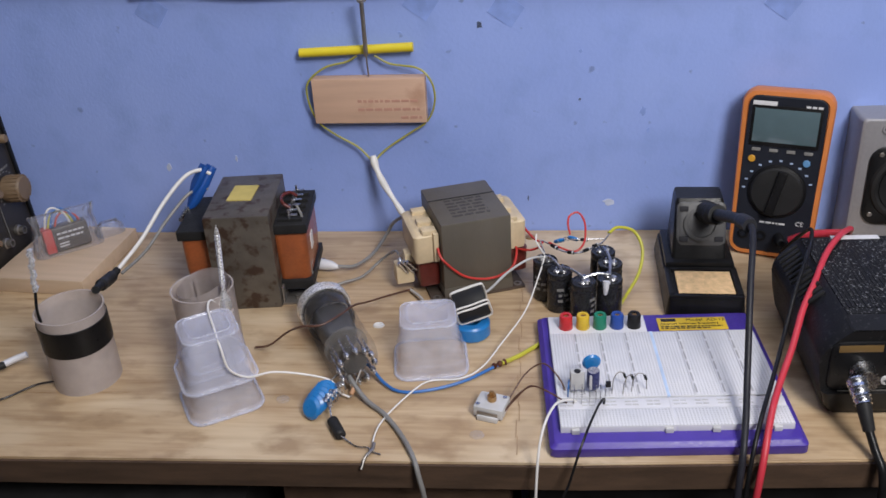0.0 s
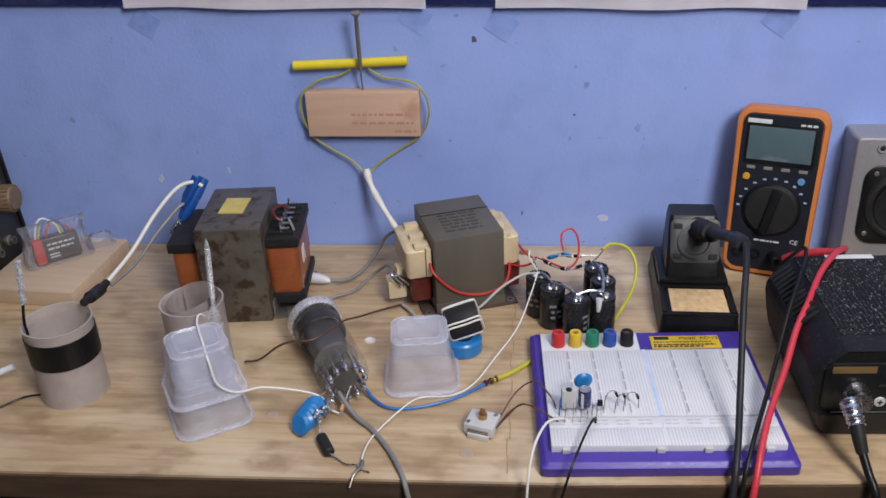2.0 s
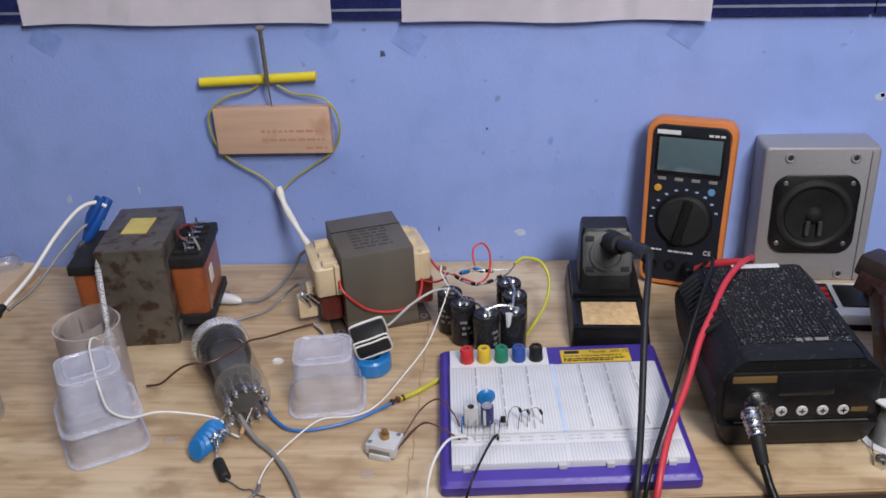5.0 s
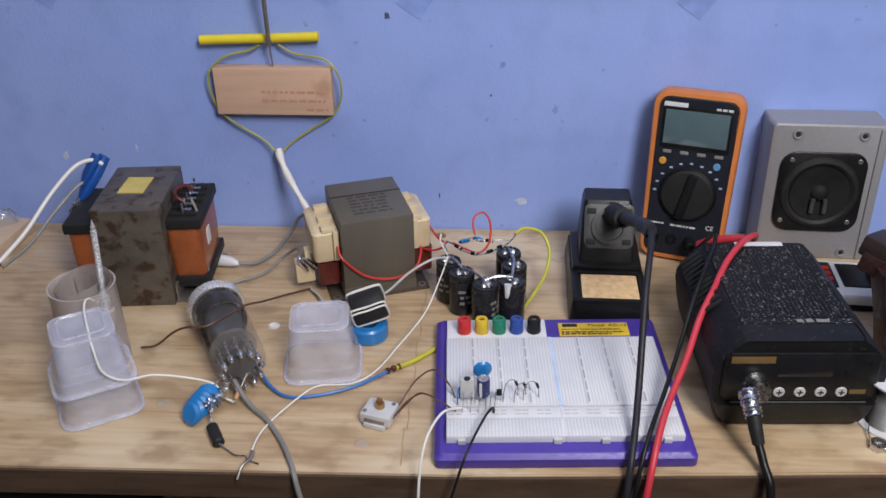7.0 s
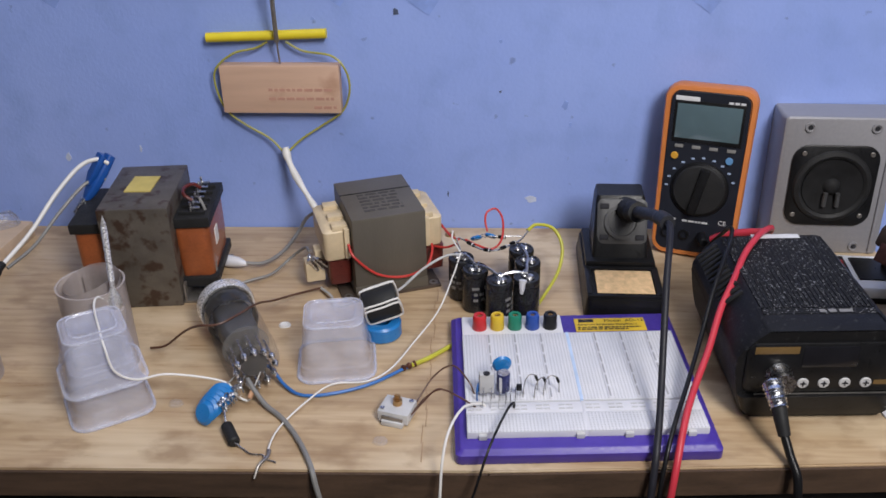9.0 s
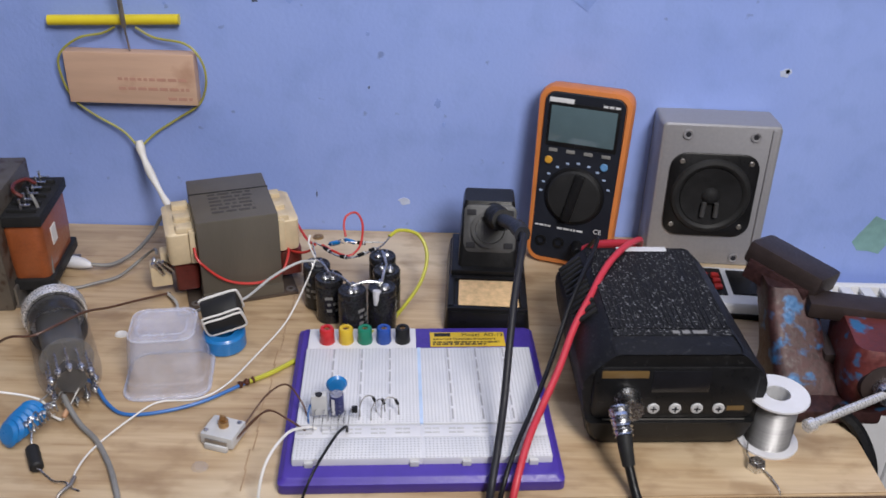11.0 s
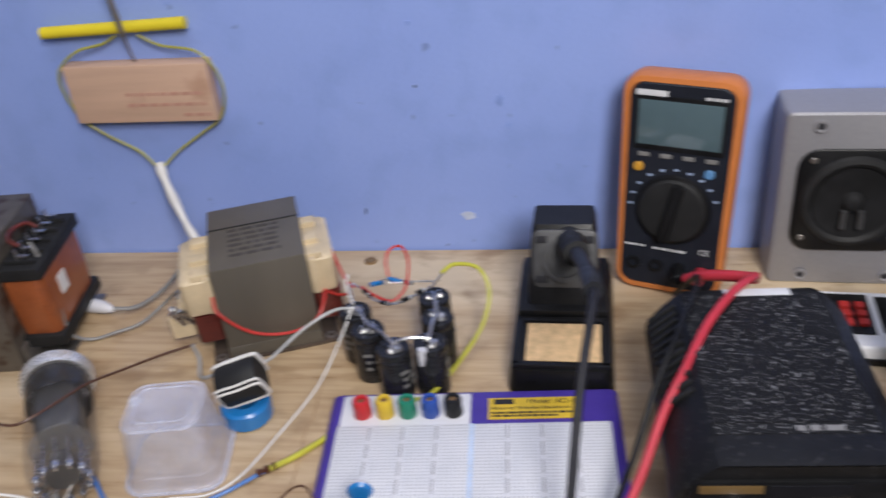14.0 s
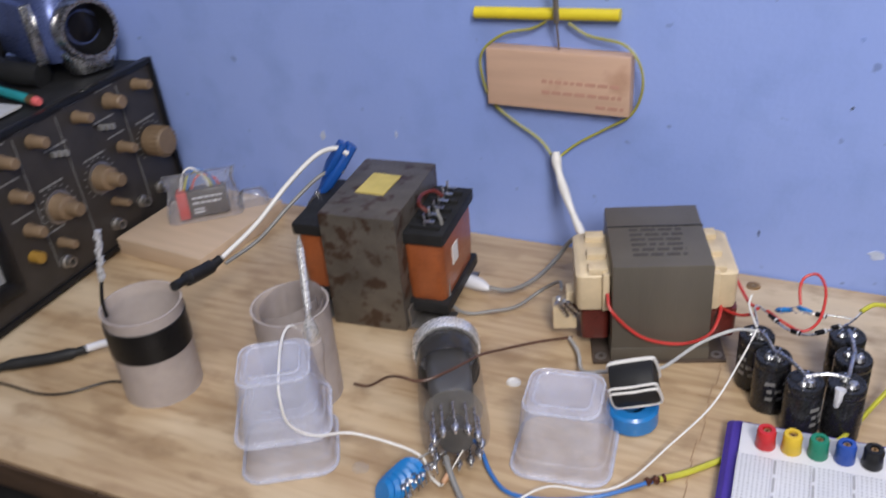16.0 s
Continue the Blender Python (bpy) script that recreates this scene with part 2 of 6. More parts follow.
def bx(bm, c, s, bev=0.0, m=None, seg=2):
    """A box of size s round c, with rounded edges."""
    t = Matrix.Translation(c) @ Matrix.Diagonal((*s, 1))
    if m is not None:
        t = m @ t
    vs = bmesh.ops.create_cube(bm, size=1, matrix=t)["verts"]
    if bev:
        es = list({e for v in vs for e in v.link_edges})
        bmesh.ops.bevel(bm, geom=es, offset=bev, segments=seg, affect="EDGES", profile=0.6)
    return bm


def cy(bm, a, b, r1, r2=None, n=20, bev=0.0):
    """A round bar or cone from a to b."""
    a, b = Vector(a), Vector(b)
    q = (b - a).to_track_quat("Z", "Y").to_matrix().to_4x4()
    r2 = r1 if r2 is None else r2
    h = (b - a).length
    prof = [(0, 0), (r1 - bev, 0), (r1, bev), (r2, h - bev), (r2 - bev, h), (0, h)] if bev else [(0, 0), (r1, 0), (r2, h), (0, h)]
    return lathe(bm, prof, n, Matrix.Translation(a) @ q)


def lathe(bm, prof, n=28, m=None):
    m = m or Matrix()
    rings = []
    for r, z in prof:
        if r <= 1e-7:
            rings.append([bm.verts.new(m @ Vector((0, 0, z)))])
        else:
            rings.append([bm.verts.new(m @ Vector((r * math.cos(2 * math.pi * k / n), r * math.sin(2 * math.pi * k / n), z))) for k in range(n)])
    for p, q in zip(rings, rings[1:]):
        for k in range(n):
            j = (k + 1) % n
            if len(p) == 1 and len(q) == 1:
                continue
            if len(p) == 1:
                bm.faces.new((p[0], q[j], q[k]))
            elif len(q) == 1:
                bm.faces.new((p[k], p[j], q[0]))
            else:
                bm.faces.new((p[k], p[j], q[j], q[k]))
    return bm


def outline(w, d, r, n=5):
    r = min(r, w / 2 - 1e-5, d / 2 - 1e-5)
    pts = []
    for sx, sy, a0 in ((1, 1, 0), (-1, 1, 90), (-1, -1, 180), (1, -1, 270)):
        for k in range(n + 1):
            a = radians(a0 + 90 * k / n)
            pts.append((sx * (w / 2 - r) + r * math.cos(a), sy * (d / 2 - r) + r * math.sin(a)))
    return pts


def loft(bm, secs, m=None, n=5, close=(True, True)):
    """Rounded rectangles (w, d, corner, z, cx, cy) joined one after another."""
    m = m or Matrix()
    rings = []
    for w, d, r, z, *c in secs:
        cx, cyy = c if c else (0, 0)
        rings.append([bm.verts.new(m @ Vector((x + cx, y + cyy, z))) for x, y in outline(w, d, r, n)])
    k = len(rings[0])
    for p, q in zip(rings, rings[1:]):
        for i in range(k):
            j = (i + 1) % k
            bm.faces.new((p[i], p[j], q[j], q[i]))
    if close[0]:
        bm.faces.new(list(reversed(rings[0])))
    if close[1]:
        bm.faces.new(rings[-1])
    return bm


def spline(pts, res=8):
    p = [Vector(v) for v in pts]
    p = [p[0] * 2 - p[1], *p, p[-1] * 2 - p[-2]]
    out = []
    for i in range(1, len(p) - 2):
        for k in range(res):
            t = k / res
            a, b, c, d = p[i - 1], p[i], p[i + 1], p[i + 2]
            out.append(0.5 * (2 * b + (c - a) * t + (2 * a - 5 * b + 4 * c - d) * t * t + (3 * b - a - 3 * c + d) * t ** 3))
    out.append(p[-2])
    return out


def sweep(bm, pts, r, n=8, res=8, smooth=True):
    """A round cord along points."""
    line = spline(pts, res) if smooth else [Vector(v) for v in pts]
    rings, up = [], Vector((0.12, 0.2, 1)).normalized()
    for i, c in enumerate(line):
        d = (line[min(i + 1, len(line) - 1)] - line[max(i - 1, 0)]).normalized()
        u = d.cross(up)
        u = u.normalized() if u.length > 1e-4 else Vector((1, 0, 0))
        up = u.cross(d).normalized()
        rr = r(i / (len(line) - 1)) if callable(r) else r
        rings.append([bm.verts.new(c + (u * math.cos(2 * math.pi * k / n) + up * math.sin(2 * math.pi * k / n)) * rr) for k in range(n)])
    for p, q in zip(rings, rings[1:]):
        for k in range(n):
            j = (k + 1) % n
            bm.faces.new((p[k], p[j], q[j], q[k]))
    bm.faces.new(list(reversed(rings[0])))
    bm.faces.new(rings[-1])
    return bm


def done(name, bm, material, flat=False):
    bmesh.ops.recalc_face_normals(bm, faces=bm.faces)
    me = bpy.data.meshes.new(name)
    bm.to_mesh(me)
    bm.free()
    me.materials.append(material)
    if not flat:
        for f in me.polygons:
            f.use_smooth = True
        me.set_sharp_from_angle(angle=radians(38))
    return me


def part(name, bm, material, parent, label="", flat=False):
    o = new(name, done(name, bm, material, flat))
    o.parent = parent
    if label:
        tagged(o, label)
    return o


def thing(name, m, label, category, group=""):
    o = new(name)
    o.empty_display_size = 0.01
    o.matrix_world = m
    return tagged(o, label, category, group)


def single(name, bm, material, label, category, group="", kind="", m=None):
    o = new(name, done(name, bm, material))
    if m is not None:
        o.matrix_world = m
    return tagged(o, label, category, group, kind)


def cord(name, pts, r, material, label, category="wire", n=8, res=8):
    return single(name, sweep(fresh(), pts, r, n, res), material, label, category)


def lettering(text, size, m, material, parent, depth=0.00015, align="LEFT"):
    cu = bpy.data.curves.new("lettering", "FONT")
    cu.body, cu.size, cu.extrude, cu.align_x = text, size, depth, align
    tmp = bpy.data.objects.new("lettering", cu)
    scene.collection.objects.link(tmp)
    me = bpy.data.meshes.new_from_object(tmp.evaluated_get(bpy.context.evaluated_depsgraph_get()))
    bpy.data.objects.remove(tmp)
    me.materials.clear()
    me.materials.append(material)
    o = new("lettering", me)
    o.parent, o.matrix_basis = parent, m
    return o


def bars(rows, m, material, parent, name="print", t=0.0003):
    """Unreadable writing: (x, y, width, height) bars."""
    bm = fresh()
    for x, y, w, h in rows:
        bx(bm, (x + w / 2, y, t / 2), (w, h, t), m=m)
    return part(name, bm, material, parent)


def words(x0, x1, y, h, seed):
    rnd, out, x = random.Random(seed), [], x0
    while x < x1:
        w = min(rnd.uniform(1.0, 3.2) * h, x1 - x)
        out.append((x, y, w, h))
        x += w + h * 0.6
    return out


# ---- setting ----
tb = fresh()
rim = [(-1.05, -0.385), (-0.4, -0.378), (0.0, -0.372), (0.385, -0.352), (0.385, -0.001), (-1.05, -0.001)]
lo, hi = [tb.verts.new((x, y, -0.024)) for x, y in rim], [tb.verts.new((x, y, 0)) for x, y in rim]
tb.faces.new(hi)
tb.faces.new(list(reversed(lo)))
for i in range(len(rim)):
    j = (i + 1) % len(rim)
    tb.faces.new((lo[i], lo[j], hi[j], hi[i]))
bmesh.ops.bevel(tb, geom=[e for e in tb.edges if abs(e.verts[0].co.z) < 1e-6 and abs(e.verts[1].co.z) < 1e-6], offset=0.0012, segments=2, affect="EDGES")
bench = thing("workbench", Matrix(), "scuffed pine board workbench top with dark edge", "workbench")
top = part("tabletop", tb, TABLE, bench)
eb = fresh()
for (x0, y0), (x1, y1) in zip(rim[:3], rim[1:4]):
    a = math.atan2(y1 - y0, x1 - x0)
    L = math.hypot(x1 - x0, y1 - y0)
    bx(eb, (L / 2, -0.0012, -0.0135), (L + 0.001, 0.0024, 0.0225), m=Matrix.Translation((x0, y0, 0)) @ Matrix.Rotation(a, 4, "Z"))
part("edge_strip", eb, EDGE, bench, "dark worn front edge")
for x, y in ((0.355, -0.31), (0.355, -0.04), (-0.99, -0.31), (-0.99, -0.04)):
    part("leg", bx(fresh(), (x, y, -0.387), (0.045, 0.045, 0.724), 0.002), M("red_brown_leg", (0.13, 0.05, 0.03), 0.6, var=0.2) if x > 0 and y < -0.1 else bpy.data.materials["red_brown_leg"], bench)

wall = single("wall_north", bx(fresh(), (0, 0.05, 0.5), (4.0, 0.1, 2.5)), WALL, "scuffed blue painted wall behind the bench", "wall", kind="structure")
for nm, c, s in (("wall_south", (0, -2.45, 0.5), (4.0, 0.1, 2.5)), ("wall_west", (-2.05, -1.2, 0.5), (0.1, 2.6, 2.5)), ("wall_east", (2.05, -1.2, 0.5), (0.1, 2.6, 2.5))):
    single(nm, bx(fresh(), c, s), PLASTER, "plain pale painted room wall", "wall", kind="structure")
single("floor", bx(fresh(), (0, -1.2, -0.775), (4.2, 2.6, 0.05)), FLOOR, "dark floor under the workbench", "floor", kind="structure")
single("ceiling", bx(fresh(), (0, -1.2, 1.775), (4.2, 2.6, 0.05)), PLASTER, "plain pale ceiling", "ceiling", kind="structure")


def blot(x, z, w, h, material, seed, name="paint_chip"):
    rnd, bm = random.Random(seed), fresh()
    v = []
    for k in range(11):
        a, r = 2 * math.pi * k / 11, rnd.uniform(0.55, 1.1)
        v.append((x + w / 2 * r * math.cos(a), z + h / 2 * r * math.sin(a)))
    f = [bm.verts.new((p, -0.0004, q)) for p, q in v]
    b = [bm.verts.new((p, 0.001, q)) for p, q in v]
    bm.faces.new(f)
    for i in range(11):
        bm.faces.new((f[i], b[i], b[(i + 1) % 11], f[(i + 1) % 11]))
    part(name, bm, material, wall)


for i, (x, z, w, h, mt) in enumerate(((-0.09, 0.229, 0.007, 0.008, CHIP), (-0.438, 0.081, 0.007, 0.012, CHIPW), (0.043, 0.033, 0.013, 0.008, CHIPW), (0.391, 0.174, 0.012, 0.011, CHIPW),
                                      (0.393, 0.175, 0.006, 0.006, CHIP), (0.074, 0.136, 0.007, 0.012, STAIN), (-0.043, 0.039, 0.002, 0.008, CHIP), (0.01, 0.20, 0.004, 0.005, STAIN),
                                      (0.08, 0.115, 0.004, 0.006, STAIN), (0.01, 0.15, 0.003, 0.003, CHIP), (-0.17, 0.223, 0.005, 0.003, STAIN), (0.515, 0.006, 0.045, 0.045, GREENP), (-0.36, 0.09, 0.003, 0.008, CHIPW))):
    blot(x, z, w, h, mt, i + 3)
for x, z in ((-0.422, 0.252), (-0.147, 0.252), (-0.063, 0.243), (0.2, 0.243)):
    bm = fresh()
    bx(bm, (0, 0, 0), (0.028, 0.0006, 0.024), m=pose(x, -0.0002, z, 0, 35, 0))
    part("tape_residue", bm, STAIN, wall)

# navy border tiles with a key pattern, above the paint
for k in range(9):
    x0 = -0.93 + 0.2 * k
    tile = single("border_tile", bx(fresh(), (0, 0, 0), (0.199, 0.008, 0.10), 0.0012), TILE, "navy blue glazed border tile with grey key pattern", "tile", group="border tiles", m=pose(x0, -0.003, 0.3142 - 0.0205 * (x0 + 0.1), 0, 1.17, 0))
    bm = fresh()
    for z in (-0.041, -0.019):
        bx(bm, (0, -0.0045, z), (0.199, 0.0012, 0.0022))
    for i in range(5):
        c = -0.08 + 0.04 * i
        for dx, dz, w, h in ((0, -0.010, 0.034, 0.003), (0.0155, 0.006, 0.003, 0.032), (0.002, 0.020, 0.03, 0.003), (-0.012, 0.010, 0.003, 0.022), (-0.003, 0.000, 0.018, 0.003), (0.0045, 0.006, 0.003, 0.012)):
            bx(bm, (c + dx, -0.0045, dz + 0.006), (w, 0.0012, h))
    part("key_pattern", bm, TILELINE, tile)


def sheet(x0, x1, z0, z1, h):
    o = thing("paper_sheet", pose(x0, -0.009, z0, 0, math.degrees(math.atan2(z0 - z1, x1 - x0)), 0), "white printed paper sheet taped to the wall", "paper", "papers on the wall")
    bm = fresh()
    w, nx = x1 - x0, 14
    rows = []
    for r in range(3):
        rows.append([bm.verts.new((w * i / nx, -0.0012 * math.sin(i * 1.1 + x0 * 9) * (1 - r / 2) - 0.001, h * r / 2 + 0.0012 * math.sin(i * 0.7))) for i in range(nx + 1)])
    for a, b in zip(rows, rows[1:]):
        for i in range(nx):
            bm.faces.new((a[i], a[i + 1], b[i + 1], b[i]))
    bmesh.ops.solidify(bm, geom=bm.faces[:], thickness=0.0004)
    part("leaf", bm, PAPER, o)
    return o


sheet(-0.436, -0.135, 0.2690, 0.2622, 0.205)
p2 = sheet(-0.068, 0.220, 0.2612, 0.2545, 0.205)
up = pose(0, -0.0026, 0.0145, 90, 0, 0)
bm = fresh()
bx(bm, (0.128, 0.0375, 0.0002), (0.215, 0.0006, 0.0004), m=up)
for x, y0, y1 in ((0.025, 0.0375, 0.09), (0.037, 0.0375, 0.09), (0.057, 0.0375, 0.09), (0.069, 0.0375, 0.09), (0.082, 0.0375, 0.06), (0.104, 0.0375, 0.09), (0.109, 0.0375, 0.09), (0.114, 0.0375, 0.09), (0.131, 0.0375, 0.052), (0.131, 0.055, 0.09), (0.163, 0.0375, 0.055), (0.163, 0.058, 0.09), (0.179, 0.0375, 0.09), (0.191, 0.0375, 0.06), (0.235, 0.0375, 0.09), (0.275, 0.02, 0.06)):
    bx(bm, (x, (y0 + y1) / 2, 0.0002), (0.0006, y1 - y0, 0.0004), m=up)
for x, y, w in ((0.131, 0.052, 0.008), (0.131, 0.055, 0.008), (0.163, 0.055, 0.008), (0.163, 0.058, 0.008), (0.275, 0.0195, 0.012), (0.275, 0.018, 0.007)):
    bx(bm, (x, y, 0.0002), (w, 0.0009, 0.0004), m=up)
for x in (0.025, 0.037, 0.057, 0.069, 0.082, 0.104, 0.109, 0.114, 0.131, 0.163, 0.179, 0.191, 0.235):
    cy(bm, up @ Vector((x, 0.0375, 0)), up @ Vector((x, 0.0375, 0.0005)), 0.0012, n=8)
bx(bm, (0.191, 0.066, 0.0002), (0.004, 0.014, 0.0004), m=up)
bx(bm, (0.082, 0.066, 0.0002), (0.004, 0.012, 0.0004), m=up)
part("schematic_lines", bm, INK, p2)
for s, x, y in (("10u...40Hz", 0.040, 0.0305), ("100u...4Hz", 0.040, 0.0245), ("C4", 0.066, 0.0305), ("100n 25V", 0.064, 0.0245), ("C6", 0.158, 0.029), ("390p", 0.156, 0.0235), ("18V", 0.086, 0.043), ("10n", 0.119, 0.043), ("10k", 0.139, 0.043), ("2k2", 0.196, 0.050)):
    lettering(s, 0.0050, up @ pose(x, y, 0.0001), INK, p2)
bars([(0.244, 0.027, 0.017, 0.0028), (0.243, 0.021, 0.018, 0.0028)], up, GREYW, p2)

# ---- wall hanging ----
blk = thing("wooden_block", pose(-0.2045, -0.007, 0.157, 0, 0.4, 0), "pale pine block with faint red writing hung on the wall", "block")
part("block", bx(fresh(), (0, 0, 0), (0.117, 0.014, 0.048), 0.0012), M("pale_block_wood", (0.56, 0.37, 0.27), 0.6, var=0.12, scale=25, fine=300, relief=0.2, stretch=(0.3, 1, 3), dirt=(0.42, 0.25, 0.17), dirt_at=(0.58, 0.75)), blk)
wr = []
for y, x0, x1, s in ((0.000, -0.012, 0.052, 4), (-0.009, -0.012, 0.052, 5), (-0.018, 0.032, 0.054, 6)):
    wr += words(x0, x1, y, 0.0028, s)
bars(wr, pose(0, -0.0069, 0, 90, 0, 0), REDINK, blk, "handwriting")
nail = single("nail", lathe(cy(fresh(), (-0.2035, -0.0085, 0.182), (-0.2025, -0.017, 0.206), 0.0009, 0.0009, 10), [(0, 0), (0.0022, 0.0), (0.0022, 0.057), (0.0045, 0.0585), (0.0045, 0.0605), (0, 0.061)], 12, look((-0.2025, -0.017, 0.206), (-0.1995, -0.030, 0.266)) @ pose(0, 0, 0, 180, 0, 0)), DULL, "long dark steel nail holding the wooden block", "nail")
cord("yellow_rod", [(-0.272, -0.008, 0.2075), (-0.156, -0.008, 0.211)], 0.0047, YELLOW, "bright yellow plastic tube hung behind the nail", "tube", 14, 2)
cord("loop_wire", [(-0.214, -0.008, 0.203), (-0.226, -0.008, 0.197), (-0.247, -0.012, 0.193), (-0.266, -0.012, 0.178), (-0.269, -0.01, 0.158), (-0.262, -0.008, 0.134), (-0.246, -0.007, 0.119), (-0.222, -0.008, 0.104), (-0.208, -0.012, 0.090)], 0.0011, OLIVE, "olive wire looped round the wooden block", "wire")
cord("loop_wire", [(-0.196, -0.008, 0.203), (-0.180, -0.008, 0.194), (-0.152, -0.012, 0.190), (-0.139, -0.014, 0.176), (-0.137, -0.012, 0.155), (-0.146, -0.009, 0.133), (-0.167, -0.007, 0.118), (-0.190, -0.008, 0.103), (-0.205, -0.012, 0.090)], 0.0011, OLIVE, "olive wire looped round the wooden block", "wire")
tape = sweep(fresh(), [(-0.2065, -0.012, 0.096), (-0.204, -0.016, 0.086), (-0.196, -0.026, 0.072), (-0.180, -0.046, 0.056), (-0.170, -0.055, 0.044)], lambda t: 0.0034 + 0.0012 * math.sin(t * 9) ** 2 - 0.0012 * t, 10, 10)
single("taped_cable", tape, WHITEW, "white taped cable running down to the transformer", "cable")

# ---- transformers ----
t1 = thing("transformer", pose(-0.3165, -0.1155, 0, 0, 0, 5.5), "rusty brown steel transformer with orange windings and faded label", "transformer", "transformers on the bench")
bm = fresh()
bx(bm, (0, 0, 0.0502), (0.062, 0.096, 0.1004), 0.002)
part("core", bm, RUST, t1)
part("label", bx(fresh(), (-0.002, 0.004, 0.1007), (0.024, 0.033, 0.0012), m=pose(0, 0, 0, 0, 0, -4)), OLDLABEL, t1, "faded yellow paper label")
for sx in (-1, 1):
    c = part("winding", loft(fresh(), [(0.030, 0.070, 0.006, 0.022), (0.032, 0.074, 0.007, 0.04), (0.032, 0.074, 0.007, 0.070), (0.030, 0.070, 0.006, 0.074)], pose(sx * 0.0445, 0.004, 0)), COPPER, t1, "orange varnished winding")
    b = fresh()
    bx(b, (sx * 0.0445, 0.004, 0.076 if sx < 0 else 0.078), (0.036, 0.078, 0.010), 0.0015)
    if sx > 0:
        for k in range(5):
            bx(b, (0.046, -0.026 + 0.014 * k, 0.084), (0.024, 0.003, 0.004), 0.0006)
    part("bobbin_flange", b, MATBLACK, t1, "black terminal flange")
    part("lower_flange", bx(fresh(), (sx * 0.0445, 0.004, 0.017), (0.036, 0.078, 0.010), 0.0015), MATBLACK, t1)
b = fresh()
for k in range(6):
    y = -0.026 + 0.011 * k
    cy(b, (0.046, y, 0.084), (0.046, y, 0.095), 0.0011, n=8)
    bx(b, (0.05, y, 0.0895), (0.008, 0.003, 0.0012), 0.0003)
part("solder_tags", b, SOLDER, t1)
part("lead_loop", sweep(fresh(), [(0.047, -0.020, 0.094), (0.040, -0.018, 0.099), (0.038, -0.006, 0.100), (0.044, 0.004, 0.099), (0.05, 0.006, 0.094)], 0.0016), DARKRED, t1)
part("torn_label", bx(fresh(), (0.0609, -0.006, 0.052), (0.0008, 0.012, 0.016), m=pose(0, 0, 0)), WHITEW, t1)
for sx in (-1, 1):
    b = bx(fresh(), (sx * 0.046, -0.030, 0.0012), (0.034, 0.028, 0.0024), 0.0006)
    part("foot_bracket", bx(b, (sx * 0.0325, -0.030, 0.010), (0.002, 0.026, 0.018), 0.0005), DULL, t1, "dull steel mounting foot")
    part("foot_bracket", bx(fresh(), (sx * 0.046, 0.034, 0.0012), (0.034, 0.020, 0.0024), 0.0006), DULL, t1, "dull steel mounting foot")
for sx, y in ((1, -0.034), (1, 0.036), (-1, 0.036)):
    part("bolt", cy(fresh(), (sx * 0.046, y, 0.002), (sx * 0.046, y, 0.006), 0.004, n=6), DULL, t1)

t2 = thing("transformer", pose(-0.104, -0.0965, 0, 0, 0, 19.5), "grey laminated steel transformer with cream plastic bobbins", "transformer", "transformers on the bench")
part("core", bx(fresh(), (0, 0, 0.0475), (0.068, 0.085, 0.069), 0.0012), CORE, t2)
part("core_seam", bx(fresh(), (0, 0.012, 0.0818), (0.0682, 0.0012, 0.0012)), MATBLACK, t2)
part("core_base", bx(fresh(), (0, 0, 0.008), (0.069, 0.086, 0.011), 0.001), CORE, t2)
b = bx(fresh(), (0, -0.002, 0.0014), (0.094, 0.084, 0.0028), 0.0006)
part("base_plate", b, M("brown_steel_plate", (0.10, 0.075, 0.06), 0.5, 0.5, 0.25), t2)
for sx in (-1, 1):
    for y in (-0.038, 0.034):
        part("mounting_hole", lathe(fresh(), [(0.0018, 0), (0.0042, 0), (0.0042, 0.0006), (0.0018, 0.0006)], 16, pose(sx * 0.041, y, 0.0027)), DULL, t2)
for sx in (-1, 1):
    b = fresh()
    ex = -0.0455 if sx < 0 else 0.0405
    loft(b, [(0.024, 0.058, 0.004, 0.038), (0.026, 0.060, 0.005, 0.042), (0.026, 0.060, 0.005, 0.066), (0.020, 0.056, 0.004, 0.068)], pose(ex, 0, 0))
    for y in (-0.024, -0.004, 0.02):
        bx(b, (ex * 0.94, y, 0.069), (0.014, 0.010, 0.006), 0.001)
    bx(b, (sx * 0.0375, -0.030, 0.055), (0.005, 0.008, 0.030), 0.001)
    part("bobbin", b, CREAM, t2, "cream plastic bobbin")
    part("winding", loft(fresh(), [(0.020, 0.056, 0.004, 0.012), (0.021, 0.058, 0.004, 0.036)], pose(sx * 0.0445, 0, 0)), DARKRED, t2, "dark red lower winding")
pr = []
for k in range(6):
    pr += words(-0.019, 0.018, -0.021 + 0.0068 * k, 0.0034, 20 + k)
bars(pr, pose(0, -0.006, 0.0819), M("stamped_ink", (0.055, 0.048, 0.04), 0.6), t2, "stamped_print")
b = fresh()
bx(b, (-0.066, -0.006, 0.020), (0.018, 0.016, 0.020), 0.002)
bx(b, (-0.060, -0.004, 0.034), (0.010, 0.014, 0.014), 0.002)
part("terminal_block", b, CREAM, t2)
b = fresh()
for k in range(3):
    cy(b, (-0.064 + 0.006 * k, -0.014, 0.022), (-0.072 + 0.004 * k, -0.016, 0.036), 0.0018, n=8)
    lathe(b, [(0, 0.003), (0.0028, 0), (0, -0.003)], 8, pose(-0.062 - 0.004 * k, -0.012, 0.031 + 0.003 * k))
part("lug", b, SOLDER, t2)
